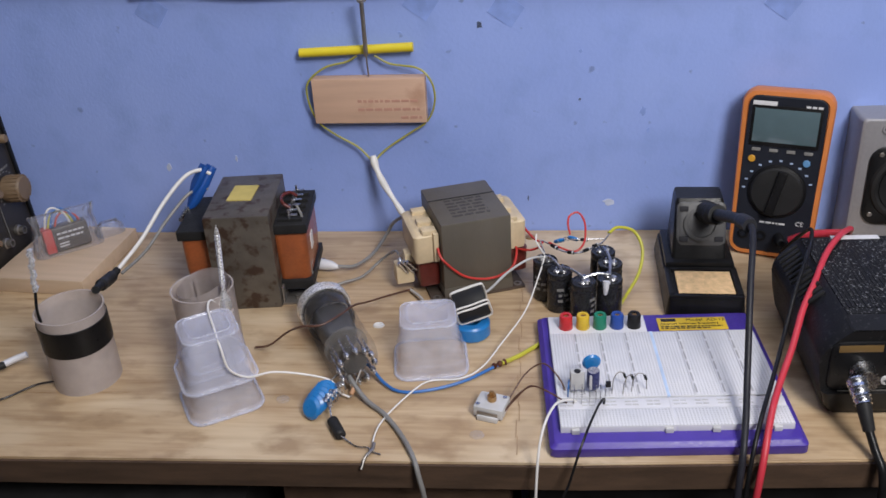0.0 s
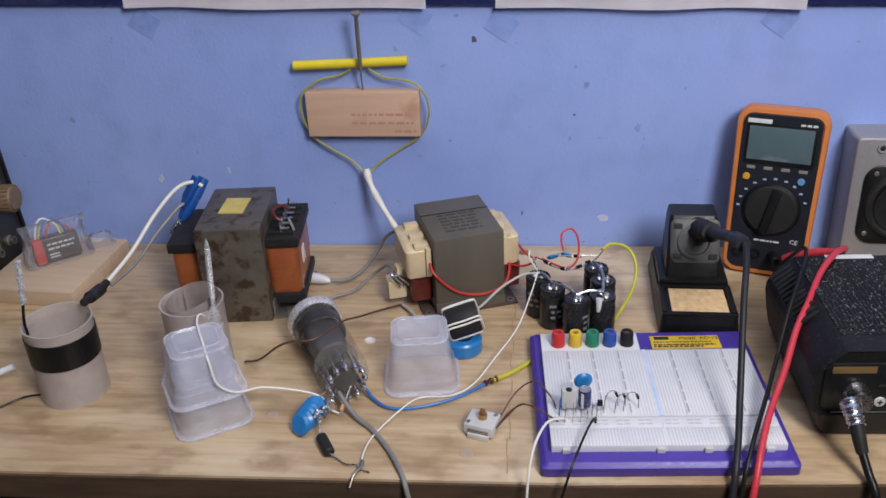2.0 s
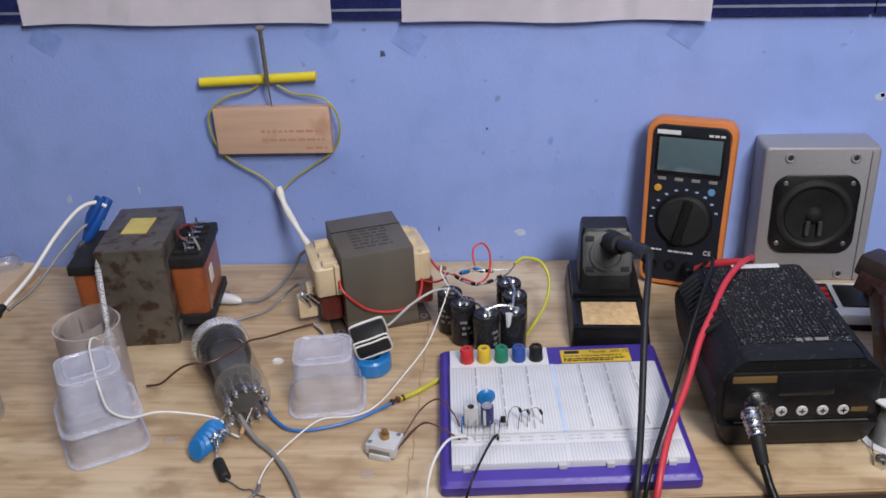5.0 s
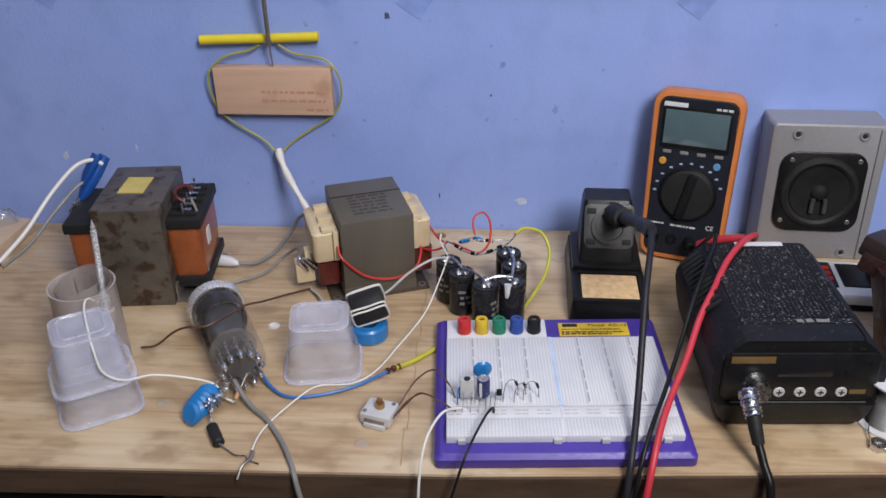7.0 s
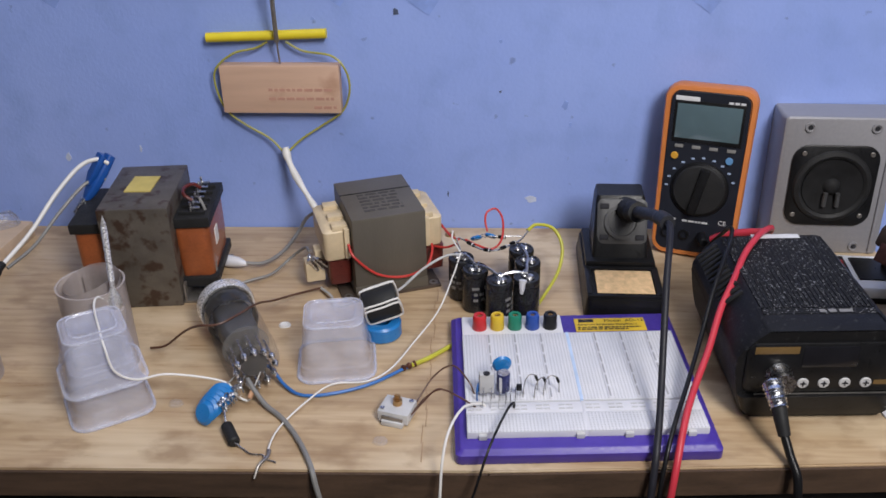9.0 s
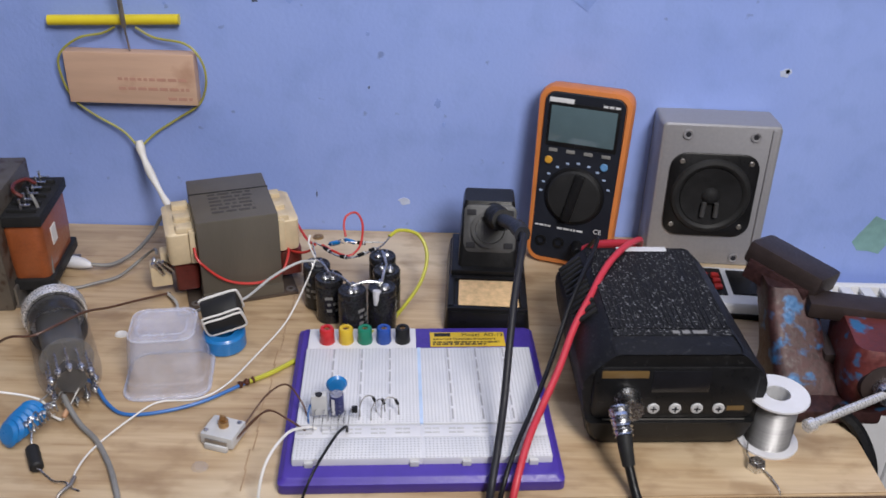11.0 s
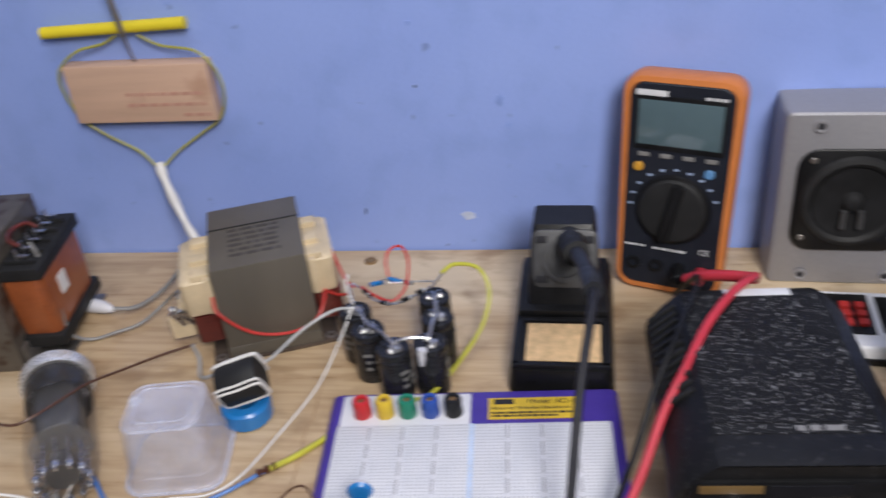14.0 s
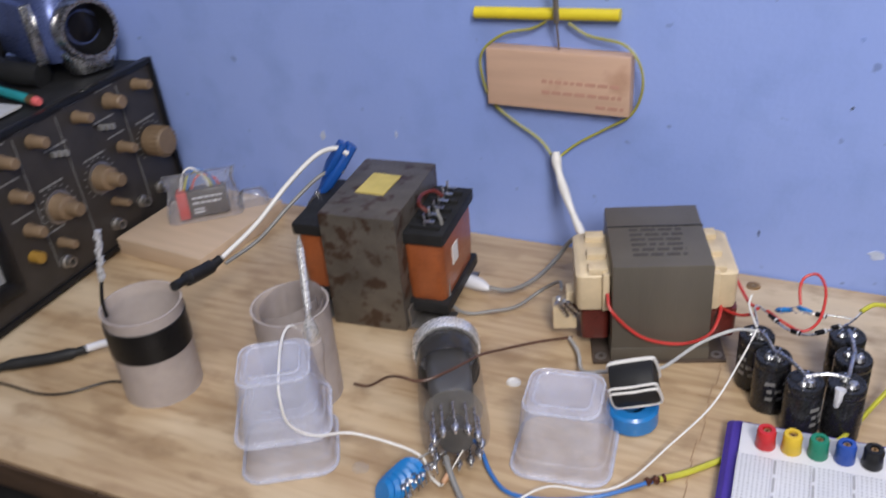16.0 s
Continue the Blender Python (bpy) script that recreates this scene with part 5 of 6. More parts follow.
cord("grey_cable", [(-0.190, -0.288, 0.014), (-0.183, -0.297, 0.010), (-0.172, -0.308, 0.004), (-0.156, -0.323, 0.003), (-0.140, -0.346, 0.003), (-0.128, -0.369, 0.003), (-0.122, -0.382, -0.006), (-0.117, -0.385, -0.05), (-0.115, -0.385, -0.2)], 0.0020, GREYW, "thick grey cable hanging over the bench edge", "cable")
cord("white_wire", [(-0.2985, -0.2625, 0.067), (-0.304, -0.270, 0.0775), (-0.302, -0.284, 0.0775), (-0.288, -0.311, 0.0735), (-0.281, -0.323, 0.066), (-0.2765, -0.3255, 0.048), (-0.266, -0.317, 0.034), (-0.250, -0.302, 0.028), (-0.226, -0.294, 0.020), (-0.206, -0.291, 0.012), (-0.197, -0.299, 0.006), (-0.188, -0.303, 0.004)], 0.0009, WHITEW, "thin white wire draped over the frosted boxes")
cord("dark_wire", [(-0.288, -0.232, 0.003), (-0.272, -0.238, 0.010), (-0.251, -0.247, 0.030), (-0.234, -0.258, 0.0435), (-0.216, -0.262, 0.0478), (-0.203, -0.246, 0.0475), (-0.197, -0.212, 0.036), (-0.192, -0.178, 0.018), (-0.176, -0.150, 0.008), (-0.156, -0.132, 0.004)], 0.0010, BROWNW, "dark brown wire lying across the vacuum tube")
cord("grey_wire", [(-0.158, -0.133, 0.004), (-0.146, -0.150, 0.006), (-0.135, -0.175, 0.010), (-0.118, -0.186, 0.022), (-0.104, -0.190, 0.030)], 0.0014, bpy.data.materials["pale_grey_insulation"], "pale grey wire running to the choke")
cord("grey_wire", [(-0.263, -0.125, 0.094), (-0.258, -0.128, 0.080), (-0.256, -0.130, 0.045), (-0.254, -0.132, 0.015), (-0.244, -0.126, 0.003), (-0.226, -0.117, 0.003), (-0.210, -0.105, 0.003), (-0.195, -0.087, 0.010), (-0.178, -0.095, 0.026), (-0.170, -0.112, 0.032)], 0.0014, GREYW, "grey wire between the two transformers")
cord("grey_wire", [(-0.238, -0.094, 0.008), (-0.222, -0.086, 0.004), (-0.207, -0.066, 0.006), (-0.196, -0.042, 0.014), (-0.186, -0.040, 0.030), (-0.172, -0.052, 0.044)], 0.0018, GREYW, "grey wire joining the taped cable")
nb = thing("wire_connector", Matrix(), "white taped wire connector on the bench", "connector")
part("sleeve", sweep(fresh(), [(-0.270, -0.086, 0.0075), (-0.262, -0.088, 0.0075), (-0.248, -0.091, 0.0075), (-0.237, -0.094, 0.0065)], lambda t: 0.0048 * (1 - t ** 4) + 0.0014, 12, 6), WHITE, nb)
cl = thing("crocodile_clip", Matrix(), "blue rubber crocodile clip gripping the transformer", "clip")
cm = look((-0.381, -0.104, 0.078), (-0.359, -0.084, 0.113)) @ pose(0, 0, 0, 180, 0, 0) @ Matrix.Scale(1.06, 4)
part("boot", loft(fresh(), [(0.006, 0.005, 0.002, 0.002), (0.014, 0.008, 0.003, 0.012), (0.015, 0.009, 0.003, 0.030), (0.011, 0.008, 0.003, 0.048)], cm), BLUECLIP, cl)
part("boot_wing", loft(fresh(), [(0.005, 0.004, 0.0015, 0.016), (0.013, 0.006, 0.002, 0.026), (0.012, 0.005, 0.002, 0.046)], cm @ pose(0, -0.004, 0, 4, 0, 0)), BLUECLIP, cl)
part("jaw", bx(fresh(), (0, -0.002, -0.004), (0.006, 0.004, 0.016), 0.001, cm), METAL, cl)
tl = thing("test_lead", Matrix(), "white test lead with black connector sleeve", "cable")
part("white_lead", sweep(fresh(), [(-0.356, -0.090, 0.112), (-0.366, -0.092, 0.117), (-0.380, -0.101, 0.113), (-0.396, -0.124, 0.096), (-0.410, -0.156, 0.074), (-0.422, -0.186, 0.061), (-0.424, -0.196, 0.059)], 0.0020, 10, 8), WHITEW, tl)
part("black_sleeve", sweep(fresh(), [(-0.4235, -0.190, 0.060), (-0.424, -0.200, 0.0595), (-0.420, -0.222, 0.066), (-0.4145, -0.240, 0.0735), (-0.411, -0.256, 0.0785)], lambda t: 0.0036 + 0.0020 * (0.25 < t < 0.75), 10, 8), MATBLACK, tl)
cord("grey_wire", [(-0.360, -0.094, 0.098), (-0.376, -0.102, 0.097), (-0.394, -0.126, 0.080), (-0.408, -0.158, 0.062), (-0.421, -0.188, 0.055)], 0.0016, GREYW, "thin grey wire beside the white test lead")
pb = thing("probe_cable", Matrix(), "black probe cable with a white end sleeve", "cable")
part("sleeve", sweep(fresh(), [(-0.493, -0.256, 0.010), (-0.502, -0.260, 0.008), (-0.512, -0.267, 0.006)], 0.0031, 10, 5), WHITE, pb)
part("cable", sweep(fresh(), [(-0.510, -0.266, 0.006), (-0.530, -0.283, 0.005), (-0.560, -0.303, 0.0045), (-0.592, -0.334, 0.004), (-0.640, -0.372, 0.004)], lambda t: 0.0034 + 0.0014 * (0.1 < t < 0.5), 10, 8), MATBLACK, pb)
cord("thin_black_wire", [(-0.452, -0.287, 0.004), (-0.470, -0.290, 0.002), (-0.490, -0.310, 0.002), (-0.512, -0.318, 0.002), (-0.545, -0.318, 0.002), (-0.590, -0.322, 0.002), (-0.625, -0.335, 0.002)], 0.0009, BLACK, "thin black wire lying beside the jar")

# ---- blue disc stack and inductor ----
dsk = thing("disc_capacitor_stack", Matrix(), "row of blue ceramic disc capacitors soldered together", "capacitor")
for k in range(6):
    mt = pose(-0.2145 + 0.0016 * k, -0.3255 + 0.0040 * k, 0.0112 + 0.0003 * k, 62, 0, -32 + 9 * k)
    part("disc", lathe(fresh(), [(0, -0.0024), (0.0072, -0.0021), (0.0096, 0), (0.0072, 0.0021), (0, 0.0024)], 26, pose(0, 0, -0.001) @ mt), BLUE, dsk)
b = fresh()
rnd = random.Random(5)
for k in range(9):
    x, y = -0.206 + 0.0011 * k, -0.322 + 0.0032 * k
    sweep(b, [(x - 0.002, y, 0.012), (x + 0.003, y + rnd.uniform(-.003, .003), 0.014 + rnd.uniform(0, .005)), (x + 0.006, y - 0.002, 0.008)], 0.0006, 6, 4)
    lathe(b, [(0, -0.0016), (0.0019, 0), (0, 0.0018)], 8, pose(x + 0.003, y, 0.0125 + rnd.uniform(0, .004)))
part("solder_lead", b, SOLDER, dsk)
ind = thing("inductor", Matrix(), "black sleeve inductor with twisted bare leads", "inductor")
part("body", cy(fresh(), (-0.1965, -0.3335, 0.0052), (-0.1855, -0.3525, 0.0048), 0.0045, n=18, bev=0.0012), MATBLACK, ind)
part("lead", sweep(fresh(), [(-0.201, -0.318, 0.010), (-0.199, -0.326, 0.009), (-0.1965, -0.334, 0.0055)], 0.0007, 6, 5), SOLDER, ind)
part("lead", sweep(fresh(), [(-0.1855, -0.3525, 0.005), (-0.180, -0.355, 0.002), (-0.172, -0.361, 0.002), (-0.163, -0.363, 0.003), (-0.160, -0.366, 0.002), (-0.152, -0.369, 0.0015)], 0.0007, 6, 6), SOLDER, ind)
single("wire_splice", sweep(fresh(), [(-0.159, -0.358, 0.003), (-0.159, -0.366, 0.0035), (-0.163, -0.374, 0.003), (-0.1655, -0.381, -0.003)], lambda t: 0.0016 - 0.0006 * t, 8, 6), DULL, "twisted wire splice near the bench edge", "joint")
for pts in ([(-0.208, -0.296, 0.012), (-0.200, -0.286, 0.015), (-0.196, -0.276, 0.020)], [(-0.202, -0.306, 0.010), (-0.196, -0.296, 0.013), (-0.192, -0.286, 0.016)], [(-0.187, -0.303, 0.004), (-0.184, -0.292, 0.010), (-0.181, -0.281, 0.016)]):
    cord("component_lead", pts, 0.0008, DULL, "bare component lead soldered to the tube pins")
single("resistor", cy(fresh(), (-0.1865, -0.302, 0.0055), (-0.1845, -0.294, 0.0095), 0.0019, n=12, bev=0.0006), M("tan_resistor", (0.45, 0.25, 0.14), 0.4), "small tan resistor on the tube lead", "resistor")

# pale glue rings, screw and dark joint on the board
for i, (x, y, r) in enumerate(((-0.080, -0.343, 0.0055), (-0.245, -0.303, 0.0055), (-0.181, -0.191, 0.0050))):
    o = single("glue_blob", lathe(fresh(), [(0, 0.0008), (r * 0.5, 0.0010), (r * 0.6, 0.0018), (r * 0.85, 0.0016), (r, 0)], 18, pose(x, y, 0.0) @ Matrix.Diagonal((1.1, 0.9, 1, 1))), CLEAR if i < 2 else WHITEW, "dried clear glue ring stuck to the board", "glue blob", "glue blobs")
single("wood_screw", lathe(fresh(), [(0.0012, 0.0012), (0.003, 0.0016), (0.0052, 0.0010), (0.0056, 0)], 18, pose(-0.041, -0.018, 0)), BRASS, "brass screw head sunk in the board", "screw")
b = fresh()
for k in range(13):
    y0 = -0.12 - 0.0195 * k
    bx(b, (-0.0485 + 0.0012 * math.sin(k * 2.1), y0, 0.0002), (0.0007, 0.0205, 0.0005), 0, None)
part("board_joint", b, M("board_crack", (0.34, 0.225, 0.13), 0.7, var=0.35), bench, "dark crack between boards")

# ---- oscilloscope ----
OT = pose(-0.600, 0, 0, 0, -2.5, 0)
os_ = thing("oscilloscope", OT, "old dark grey oscilloscope with tan control knobs", "oscilloscope")
part("case", bx(fresh(), (-0.152, -0.235, 0.079), (0.300, 0.416, 0.146), 0.004), MATBLACK, os_)
part("front_panel", bx(fresh(), (0.0, -0.235, 0.079), (0.006, 0.420, 0.150), 0.002), SCOPE, os_)
b = fresh()
for y, z, sy, sz in ((-0.235, 0.1515, 0.422, 0.005), (-0.235, 0.0065, 0.422, 0.005), (-0.0265, 0.079, 0.005, 0.150), (-0.4435, 0.079, 0.005, 0.150)):
    bx(b, (0.002, y, z), (0.008, sy, sz), 0.0012)
part("trim_frame", b, BLACK, os_)
for y in (-0.06, -0.40):
    part("foot", bx(fresh(), (-0.05, y, 0.003), (0.06, 0.02, 0.006), 0.001), BLACK, os_)
b = fresh()
for y, z, sy, sz in ((-0.320, 0.131, 0.160, 0.014), (-0.320, 0.036, 0.160, 0.014), (-0.246, 0.084, 0.012, 0.100), (-0.394, 0.084, 0.012, 0.100)):
    bx(b, (0.006, y, z), (0.012, sy, sz), 0.004)
part("screen_bezel", b, BLACK, os_)
part("screen", bx(fresh(), (0.0038, -0.320, 0.0835), (0.003, 0.140, 0.084), 0.001), CRT, os_, "pale grey screen")
KN = ((-0.052, 0.137, 6), (-0.089, 0.135, 8), (-0.129, 0.136, 6), (-0.181, 0.136, 6.5), (-0.215, 0.133, 6.5), (-0.091, 0.091, 6), (-0.214, 0.102, 6.5), (-0.213, 0.070, 6.5), (-0.118, 0.048, 4.5), (-0.188, 0.044, 5))
for y, z, r in KN:
    r *= 0.001
    part("knob", lathe(fresh(), [(r * 0.9, 0), (r, 0.001), (r * 0.82, 0.006), (r * 0.78, 0.017), (r * 0.62, 0.0185), (0, 0.0185)], 20, pose(0.003, y, z, 0, 90, 0)), BEIGEKNOB, os_)
for y, z in ((-0.124, 0.075), (-0.177, 0.073)):
    k = part("dual_knob", lathe(fresh(), [(0.0115, 0), (0.0125, 0.001), (0.0105, 0.012), (0.0085, 0.0135), (0, 0.0135)], 24, pose(0.003, y, z, 0, 90, 0)), BEIGEKNOB, os_)
    part("inner_knob", lathe(fresh(), [(0.0065, 0.013), (0.0062, 0.024), (0.005, 0.026), (0, 0.026)], 20, pose(0.003, y, z, 0, 90, 0)), BEIGEKNOB, k)
    part("knob_skirt", lathe(fresh(), [(0.0150, 0.0002), (0.0150, 0.001), (0.0125, 0.0012)], 28, pose(0.003, y, z, 0, 90, 0)), DULL, k)
k = part("timebase_knob", lathe(fresh(), [(0.014, 0), (0.015, 0.002), (0.0138, 0.018), (0.012, 0.0205), (0, 0.0205)], 20, pose(0.003, -0.052, 0.080, 0, 90, 0)), BEIGEKNOB, os_, "large ribbed tan knob")
b = fresh()
for i in range(20):
    a = 2 * math.pi * i / 20
    bx(b, (0, 0, 0), (0.016, 0.0016, 0.0012), 0, pose(0.014, -0.052 + 0.0143 * math.cos(a), 0.080 + 0.0143 * math.sin(a), math.degrees(a) - 90, 0, 0))
part("knurl", b, BEIGEKNOB, k)
part("yellow_knob", lathe(fresh(), [(0.0055, 0), (0.005, 0.010), (0, 0.011)], 16, pose(0.003, -0.218, 0.047, 0, 90, 0)), M("amber_knob", (0.30, 0.17, 0.03), 0.4), os_)
for y, z in ((-0.101, 0.115), (-0.095, 0.113), (-0.107, 0.117), (-0.159, 0.115), (-0.153, 0.113), (-0.165, 0.117)):
    part("push_button", bx(fresh(), (0.005, y, z), (0.006, 0.004, 0.005), 0.0008), GREYW, os_)
for y, z in ((-0.087, 0.032), (-0.125, 0.028), (-0.190, 0.026), (-0.060, 0.034), (-0.232, 0.145)):
    part("coax_socket", lathe(fresh(), [(0.006, 0), (0.006, 0.003), (0.0045, 0.004), (0.0045, 0.009), (0.003, 0.009), (0.003, 0.003)], 18, pose(0.003, y, z, 0, 90, 0)), DULL, os_)
b = fresh()
for y in (-0.075, -0.150, -0.198):
    bx(b, (0.0035, y, 0.085), (0.0006, 0.0006, 0.12))
part("panel_line", b, GREYW, os_)
rows = []
for i, (y, z, r) in enumerate(KN):
    rows += words(y - 0.012, y + 0.010, z + 0.0125, 0.0018, 200 + i)
for i, (y, z) in enumerate(((-0.124, 0.096), (-0.177, 0.094), (-0.052, 0.102), (-0.101, 0.122), (-0.159, 0.122))):
    rows += words(y - 0.013, y + 0.013, z, 0.0020, 230 + i)
for y, z, n in ((-0.124, 0.075, 14), (-0.177, 0.073, 14), (-0.052, 0.080, 16)):
    for i in range(n):
        a = radians(-40 + 260 * i / (n - 1))
        rows.append((y + 0.0185 * math.cos(a) - 0.001, z + 0.0185 * math.sin(a), 0.0022, 0.0012))
bars(rows, Matrix(((0, 0, 1, 0.0031), (1, 0, 0, 0), (0, 1, 0, 0), (0, 0, 0, 1))), GREYW, os_, "panel_print")

# things on top of the oscilloscope
cc = thing("camcorder", OT @ pose(-0.036, -0.060, 0.1545, 0, 0, -22) @ Matrix.Scale(1.12, 4), "blue and silver camcorder resting on the oscilloscope", "camcorder")
part("body", loft(fresh(), [(0.100, 0.050, 0.012, 0.012, -0.045, -0.004), (0.110, 0.056, 0.016, 0.022, -0.045, -0.004), (0.110, 0.056, 0.016, 0.052, -0.045, -0.004), (0.096, 0.044, 0.014, 0.064, -0.045, -0.004)]), CAMBLUE, cc)
part("flip_screen", bx(fresh(), (-0.042, -0.0355, 0.038), (0.075, 0.008, 0.048), 0.003), CAMBLUE, cc)
part("screen_edge", bx(fresh(), (-0.0015, -0.0355, 0.038), (0.006, 0.009, 0.049), 0.002), METAL, cc)
lm = pose(0.006, 0, 0.036, 0, 90, 0)
part("lens_barrel", lathe(fresh(), [(0.024, -0.012), (0.0255, -0.002), (0.0255, 0.014), (0.0235, 0.018), (0.0205, 0.018), (0.0195, 0.008), (0.0195, 0.004)], 36, lm), METAL, cc, "silver lens ring")
part("lens_hood", lathe(fresh(), [(0.0204, 0.0178), (0.0180, 0.013), (0.0150, 0.007), (0.0140, 0.004)], 36, lm), BLACK, cc)
part("lens_glass", lathe(fresh(), [(0.0145, 0.003), (0.010, 0.0052), (0, 0.006)], 32, lm), M("lens_coating", (0.008, 0.008, 0.012), 0.05, relief=0), cc)
part("chin", loft(fresh(), [(0.026, 0.034, 0.010, 0.0005, 0.004, 0), (0.030, 0.044, 0.012, 0.010, 0.004, 0), (0.026, 0.046, 0.010, 0.020, 0.002, 0)]), METAL, cc)
part("hand_strap", sweep(fresh(), [(0.000, -0.040, 0.006), (-0.030, -0.055, 0.009), (-0.065, -0.056, 0.012), (-0.095, -0.040, 0.016)], 0.010, 10, 6), MATBLACK, cc)
pn = thing("pencil", OT @ pose(0.6, 0, 0), "teal pencil with a pink rubber end", "pencil")
part("barrel", cy(fresh(), (-0.695, -0.128, 0.1585), (-0.622, -0.1475, 0.1585), 0.0042, n=8), TEAL, pn)
part("ferrule", cy(fresh(), (-0.622, -0.1475, 0.1585), (-0.613, -0.150, 0.1585), 0.0044, n=12), BRASS, pn)
part("rubber", cy(fresh(), (-0.613, -0.150, 0.1585), (-0.606, -0.152, 0.1585), 0.0044, 0.0036, 14, 0.0008), LEAD, pn)
single("paper_pad", bx(fresh(), (-0.700, -0.235, 0.1552), (0.150, 0.160, 0.0024), 0.0004, None), GREYPL, "pale grey paper pad on the oscilloscope", "paper", m=OT @ pose(0.6, 0, 0))
cpx = thing("plastic_cup", OT @ pose(-0.048, -0.202, 0.1566), "cloudy plastic cup standing on the oscilloscope", "cup")
part("cup", lathe(fresh(), [(0, 0.0008), (0.018, 0), (0.0205, 0.040), (0.0235, 0.041), (0.0235, 0.044), (0.0205, 0.044), (0.0192, 0.040), (0.017, 0.0016), (0, 0.002)], 32), CLOUD, cpx)
single("bottle_top", lathe(fresh(), [(0.006, 0), (0.006, 0.010), (0.0045, 0.012), (0, 0.012)], 18, OT @ pose(-0.004, -0.252, 0.1542)), PINKRED, "small red plastic bottle top on the oscilloscope edge", "bottle top")

# plank and bagged battery pack
pk = single("wooden_plank", bx(fresh(), (0, 0, 0.0085), (0.104, 0.118, 0.017), 0.0015), PALEWOOD, "short pale softwood plank lying by the oscilloscope", "plank", m=pose(-0.5385, -0.0775, 0, 0, 0, -5))
bt = thing("battery_pack", pose(-0.5385, -0.068, 0.0172, 0, 0, 38), "dark battery pack with coloured wires in a clear bag", "battery")
part("cell_block", bx(fresh(), (0, 0, 0.014), (0.046, 0.020, 0.026), 0.003, pose(0, 0, 0, -10, 0, 0)), M("dark_label_film", (0.06, 0.05, 0.05), 0.25, var=0.3), bt)
part("red_label", bx(fresh(), (-0.019, -0.002, 0.014), (0.010, 0.0215, 0.0265), 0.002, pose(0, 0, 0, -10, 0, 0)), REDWIRE, bt)
bars(words(-0.010, 0.018, 0.006, 0.002, 301) + words(-0.010, 0.016, 0.001, 0.002, 302) + [(-0.010, -0.005, 0.010, 0.0015), (-0.010, -0.008, 0.010, 0.0015)], pose(0, -0.0078, 0.0155, 80, 0, 0), PALEINK, bt)
for dx, col, h in ((-0.006, WHITEW, 0.022), (-0.003, YGREEN, 0.017), (0.0, BLUEWIRE, 0.020), (0.004, REDWIRE, 0.014)):
    part("lead", sweep(fresh(), [(dx - 0.014, 0.002, 0.024), (dx - 0.008, 0.006, 0.024 + h * 0.8), (dx, 0.008, 0.024 + h), (dx + 0.010, 0.006, 0.024 + h * 0.6), (dx + 0.014, 0.003, 0.022)], 0.0011, 7, 6), col, bt)
rb = random.Random(9)
b = loft(fresh(), [(0.070, 0.030, 0.008, 0.0006), (0.068, 0.032, 0.008, 0.010), (0.062, 0.028, 0.008, 0.024), (0.060, 0.020, 0.006, 0.036), (0.066, 0.004, 0.0018, 0.044)], n=6)
bmesh.ops.subdivide_edges(b, edges=b.edges[:], cuts=2, use_grid_fill=True)
for v in b.verts:
    if v.co.z > 0.003:
        v.co += Vector((rb.uniform(-1, 1), rb.uniform(-1, 1), rb.uniform(-1, 1))) * 0.0016
part("bag", b, CLEAR, bt, "crumpled clear plastic bag")
b = loft(fresh(), [(0.030, 0.018, 0.006, 0.0174), (0.028, 0.014, 0.005, 0.024), (0.018, 0.004, 0.0018, 0.032)], pose(-0.506, -0.036, 0, 0, 0, 40), n=5)
bmesh.ops.subdivide_edges(b, edges=b.edges[:], cuts=2, use_grid_fill=True)
for v in b.verts:
    if v.co.z > 0.0185:
        v.co += Vector((rb.uniform(-1, 1), rb.uniform(-1, 1), rb.uniform(-1, 1))) * 0.0015
single("plastic_film", b, CLEAR, "crumpled scrap of clear film on the plank", "film")

# ---- vise, game controller, radiator ----
vs = thing("bench_vise", Matrix(), "worn blue and red iron bench vise", "vise")
part("rear_body", loft(fresh(), [(0.062, 0.066, 0.010, 0.0, 0.366, -0.236), (0.058, 0.060, 0.012, 0.016, 0.364, -0.232), (0.042, 0.048, 0.010, 0.034, 0.356, -0.216), (0.040, 0.042, 0.008, 0.054, 0.354, -0.200), (0.042, 0.036, 0.006, 0.070, 0.356, -0.188)], n=4), VISEBLUE, vs)
part("rear_jaw", bx(fresh(), (0, 0, 0), (0.064, 0.040, 0.019), 0.004, pose(0.3605, -0.1775, 0.0735, -12, 8, -46)), VISEIRON, vs, "dark worn iron jaw")
part("jaw_plate", bx(fresh(), (0, 0, 0), (0.052, 0.005, 0.016), 0.001, pose(0.3440, -0.1925, 0.0660, -12, 8, -46)), VISEBLUE, vs)
part("front_jaw", bx(fresh(), (0, 0, 0), (0.066, 0.024, 0.014), 0.004, pose(0.395, -0.2165, 0.060, 0, 2, -8)), VISEIRON, vs, "dark worn iron jaw")
part("slide_body", loft(fresh(), [(0.056, 0.070, 0.016, 0.006), (0.066, 0.080, 0.020, 0.020), (0.068, 0.080, 0.018, 0.046), (0.058, 0.064, 0.010, 0.060)], pose(0.414, -0.244, 0, 0, 0, -8), n=6), VISERED, vs, "red painted slide")
part("guide_bar", bx(fresh(), (0.385, -0.215, 0.024), (0.026, 0.060, 0.024), 0.003, pose(0, 0, 0)), VISEIRON, vs)
part("lower_flange", bx(fresh(), (0.372, -0.268, 0.006), (0.070, 0.030, 0.012), 0.004), VISEBLUE, vs)
hm = look((0.4015, -0.276, 0.0345), (0.396, -0.32, 0.042)) @ pose(0, 0, 0, 180, 0, 0)
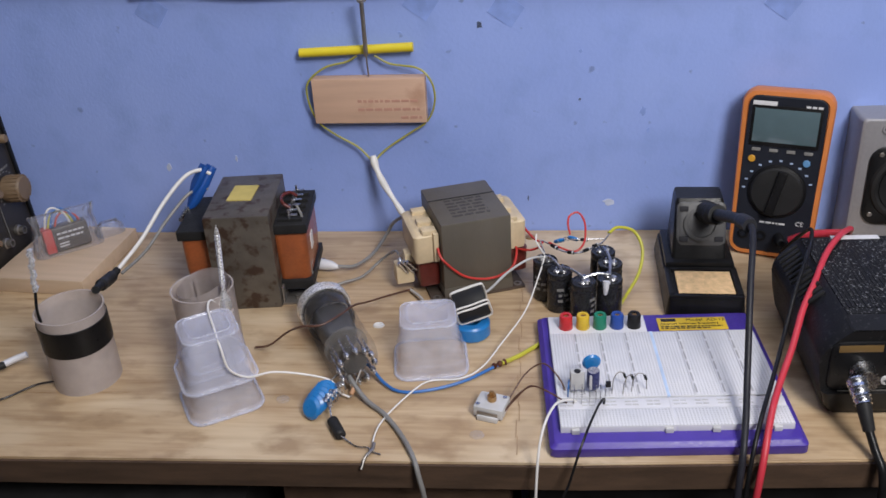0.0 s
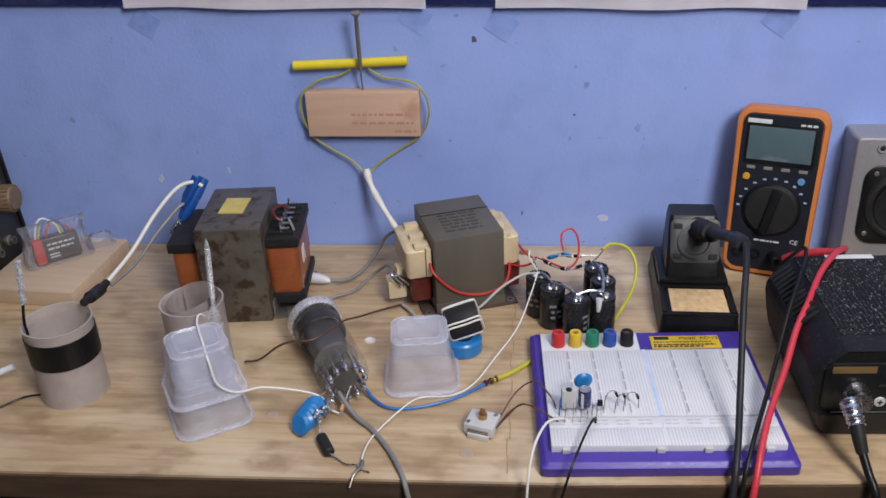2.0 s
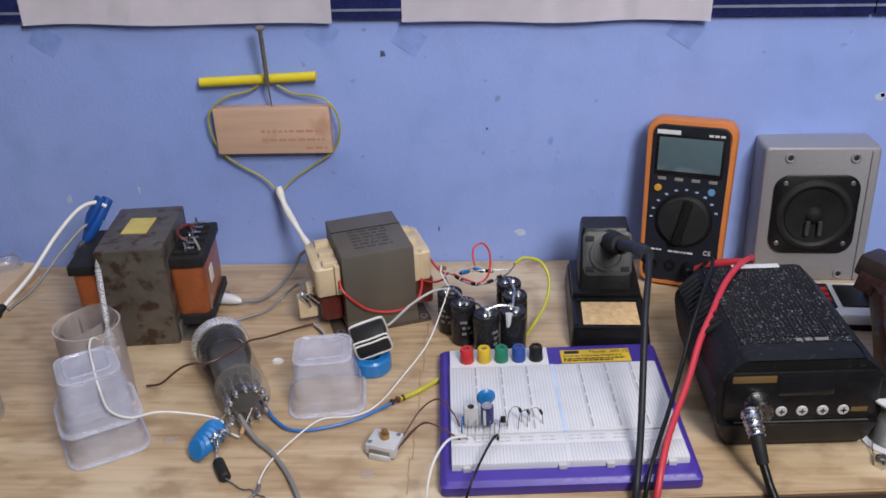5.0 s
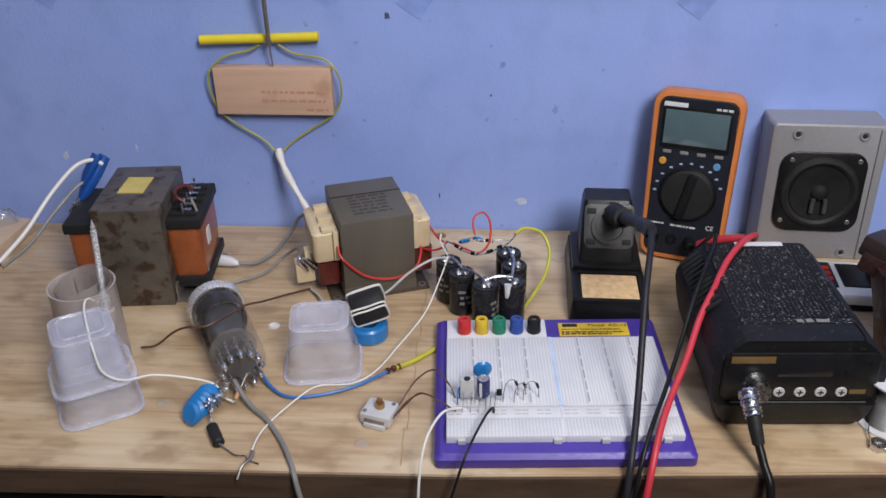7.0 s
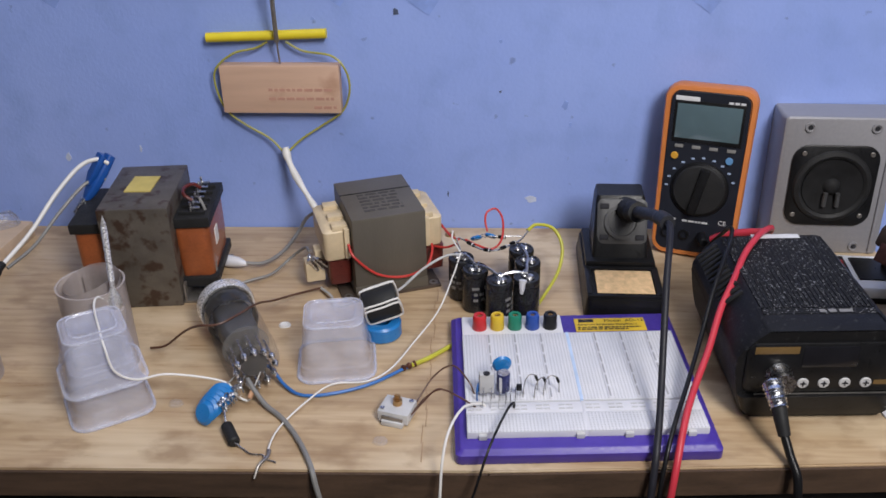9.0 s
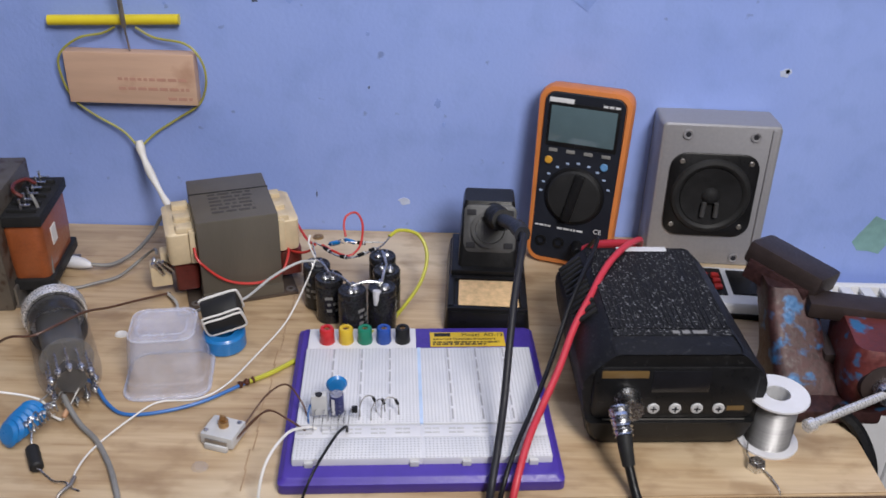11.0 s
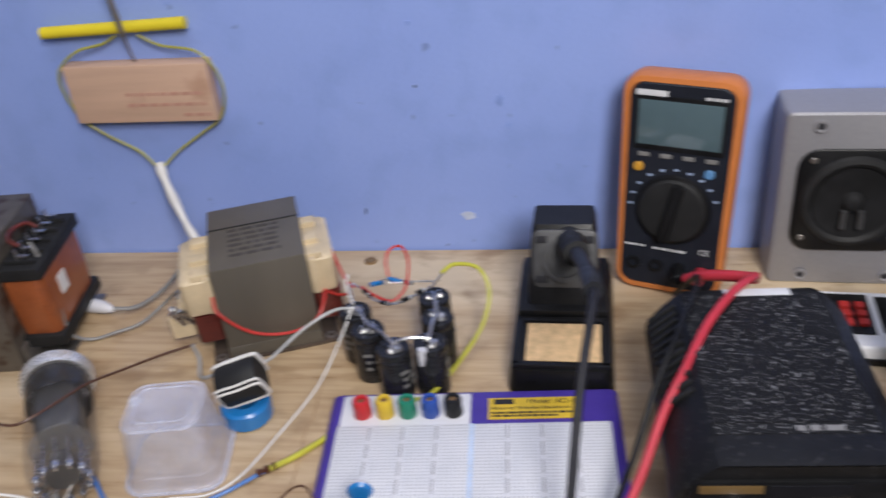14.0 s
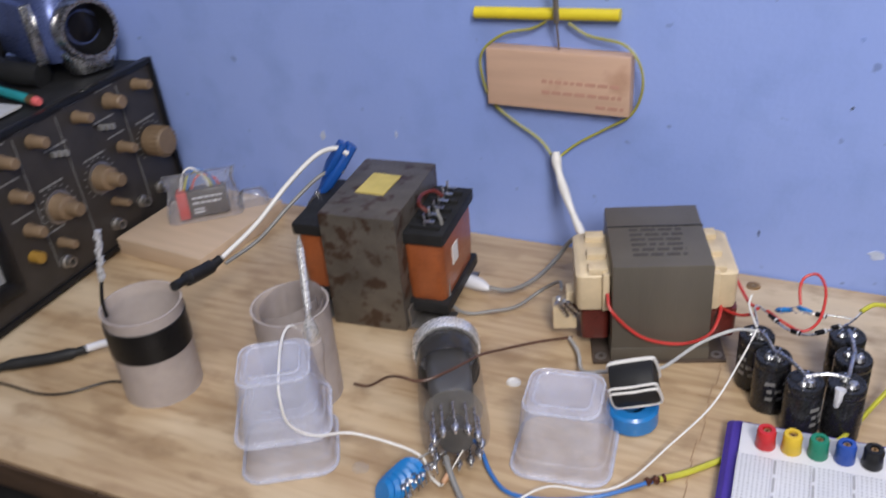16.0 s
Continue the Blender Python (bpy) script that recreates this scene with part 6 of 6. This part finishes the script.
part("collar", lathe(fresh(), [(0, 0), (0.016, 0), (0.017, 0.003), (0.016, 0.008), (0.010, 0.009), (0, 0.009)], 28, hm), VISEIRON, vs)
hd = part("screw_head", lathe(fresh(), [(0.0085, 0.008), (0.0085, 0.020), (0.0075, 0.022), (0, 0.022)], 20, hm), METAL, vs)
part("lever", cy(fresh(), (0.334, -0.322, 0.0315), (0.428, -0.281, 0.0425), 0.0031, n=14), SATIN, hd, "chrome lever bar")
part("lever_end", cy(fresh(), (0.3315, -0.3232, 0.0312), (0.3385, -0.3201, 0.0320), 0.0048, n=16, bev=0.001), SATIN, hd)
part("clamp_strap", sweep(fresh(), [(0.372, -0.278, 0.012), (0.386, -0.292, 0.004), (0.396, -0.306, -0.020), (0.398, -0.310, -0.060)], 0.005, 8, 6), BLACK, vs)

gc = thing("game_controller", pose(0.349, -0.113, 0, 0, 0, -4), "white and black game controller with red buttons", "controller")
part("shell", loft(fresh(), [(0.104, 0.060, 0.006, 0.0), (0.110, 0.066, 0.007, 0.004), (0.108, 0.064, 0.006, 0.012), (0.104, 0.060, 0.005, 0.014)]), ENAMEL, gc)
part("underside", bx(fresh(), (0, -0.0335, 0.003), (0.108, 0.002, 0.005), 0.0005), BLACK, gc)
part("button_panel", bx(fresh(), (-0.032, 0.004, 0.0145), (0.034, 0.044, 0.002), 0.0006), BLACK, gc)
part("dark_panel", bx(fresh(), (0.012, 0.004, 0.0145), (0.044, 0.040, 0.002), 0.0006), BLACK, gc)
part("raised_pad", bx(fresh(), (0.026, 0.0, 0.019), (0.020, 0.028, 0.010), 0.003), MATBLACK, gc)
for i in range(2):
    for j in range(3):
        part("red_button", bx(fresh(), (-0.032 + 0.010 * i, -0.008 + 0.0095 * j, 0.0165), (0.007, 0.0065, 0.004), 0.0012), REDWIRE, gc)
        if i == 0:
            part("grey_button", bx(fresh(), (-0.042, -0.008 + 0.0095 * j, 0.0162), (0.006, 0.006, 0.003), 0.001), GREYPL, gc)

rd = thing("radiator", pose(0, 0, 0), "white panel radiator with a slotted top grille", "radiator")
part("front_panel", bx(fresh(), (0.83, -0.075, -0.33), (0.84, 0.012, 0.58), 0.005), ENAMEL, rd)
part("back_panel", bx(fresh(), (0.83, -0.016, -0.33), (0.84, 0.010, 0.58), 0.004), ENAMEL, rd)
part("end_cap", bx(fresh(), (0.414, -0.045, -0.33), (0.008, 0.070, 0.58), 0.003), ENAMEL, rd)
for k in range(40):
    part("grille_slat", bx(fresh(), (0.428 + 0.0205 * k, -0.0455, -0.043), (0.0115, 0.052, 0.004), 0.001, pose(0, 0, 0)), ENAMEL, rd)
b = fresh()
for k in range(14):
    bx(b, (0.45 + 0.055 * k, -0.083, -0.33), (0.014, 0.006, 0.52), 0.0025)
part("panel_rib", b, ENAMEL, rd)
single("bracket", bx(bx(fresh(), (0.83, -0.002, -0.2), (0.5, 0.018, 0.03), 0.002), (0.83, -0.002, -0.5), (0.5, 0.018, 0.03), 0.002), ENAMEL, "white wall bracket behind the radiator", "bracket")

# ---- under the bench ----
rk = thing("rack_instrument", pose(-0.62, -0.132, -0.045), "black rack instrument under the workbench", "instrument")
part("case", bx(fresh(), (0, -0.13, -0.13), (0.70, 0.26, 0.24), 0.003), MATBLACK, rk)
part("front_plate", bx(fresh(), (0, -0.264, -0.125), (0.72, 0.008, 0.25), 0.0015), M("brushed_black_panel", (0.035, 0.036, 0.045), 0.35, 0.4, 0.15, stretch=(0.2, 1, 8)), rk)
part("top_lip", bx(fresh(), (0, -0.272, -0.012), (0.72, 0.012, 0.022), 0.003), bpy.data.materials["brushed_black_panel"], rk)
part("pale_strip", bx(fresh(), (0.13, -0.2795, -0.010), (0.20, 0.003, 0.005), 0.0005), GREYPL, rk)
part("recess", bx(fresh(), (-0.02, -0.269, -0.055), (0.58, 0.004, 0.050), 0.001), BLACK, rk)
part("bar_handle", cy(fresh(), (-0.2, -0.292, -0.085), (0.24, -0.292, -0.085), 0.010, n=16, bev=0.002), MATBLACK, rk)
part("handle_end", cy(fresh(), (0.24, -0.292, -0.085), (0.262, -0.292, -0.085), 0.012, n=18, bev=0.002), METAL, rk)
for x in (-0.30, -0.285, 0.27, 0.29, 0.315, 0.335):
    part("screw", cy(fresh(), (x, -0.277, -0.035 - 0.02 * (int(x * 1000) % 2)), (x, -0.281, -0.035 - 0.02 * (int(x * 1000) % 2)), 0.003, n=12), METAL, rk)
single("instrument_stand", bx(fresh(), (-0.62, -0.25, -0.5225), (0.6, 0.24, 0.455), 0.004), MATBLACK, "dark stand under the rack instrument", "stand")
cb = thing("cardboard_box", pose(-0.150, -0.19, -0.75), "dark brown cardboard box under the workbench", "box")
part("box", bx(fresh(), (0, 0, 0.35), (0.19, 0.30, 0.69), 0.002), CARD, cb)
bars(words(-0.05, 0.06, 0, 0.007, 401), pose(0, -0.151, 0.672, 90, 0, 0), M("red_print", (0.25, 0.09, 0.06), 0.7), cb)
# added black block, stands in for the deep shade below the bench
single("dark_filler_block", bx(fresh(), (0.14, -0.18, -0.40), (0.36, 0.28, 0.70), 0.003), MATBLACK, "black filler block standing in for the dark under the workbench", "crate")
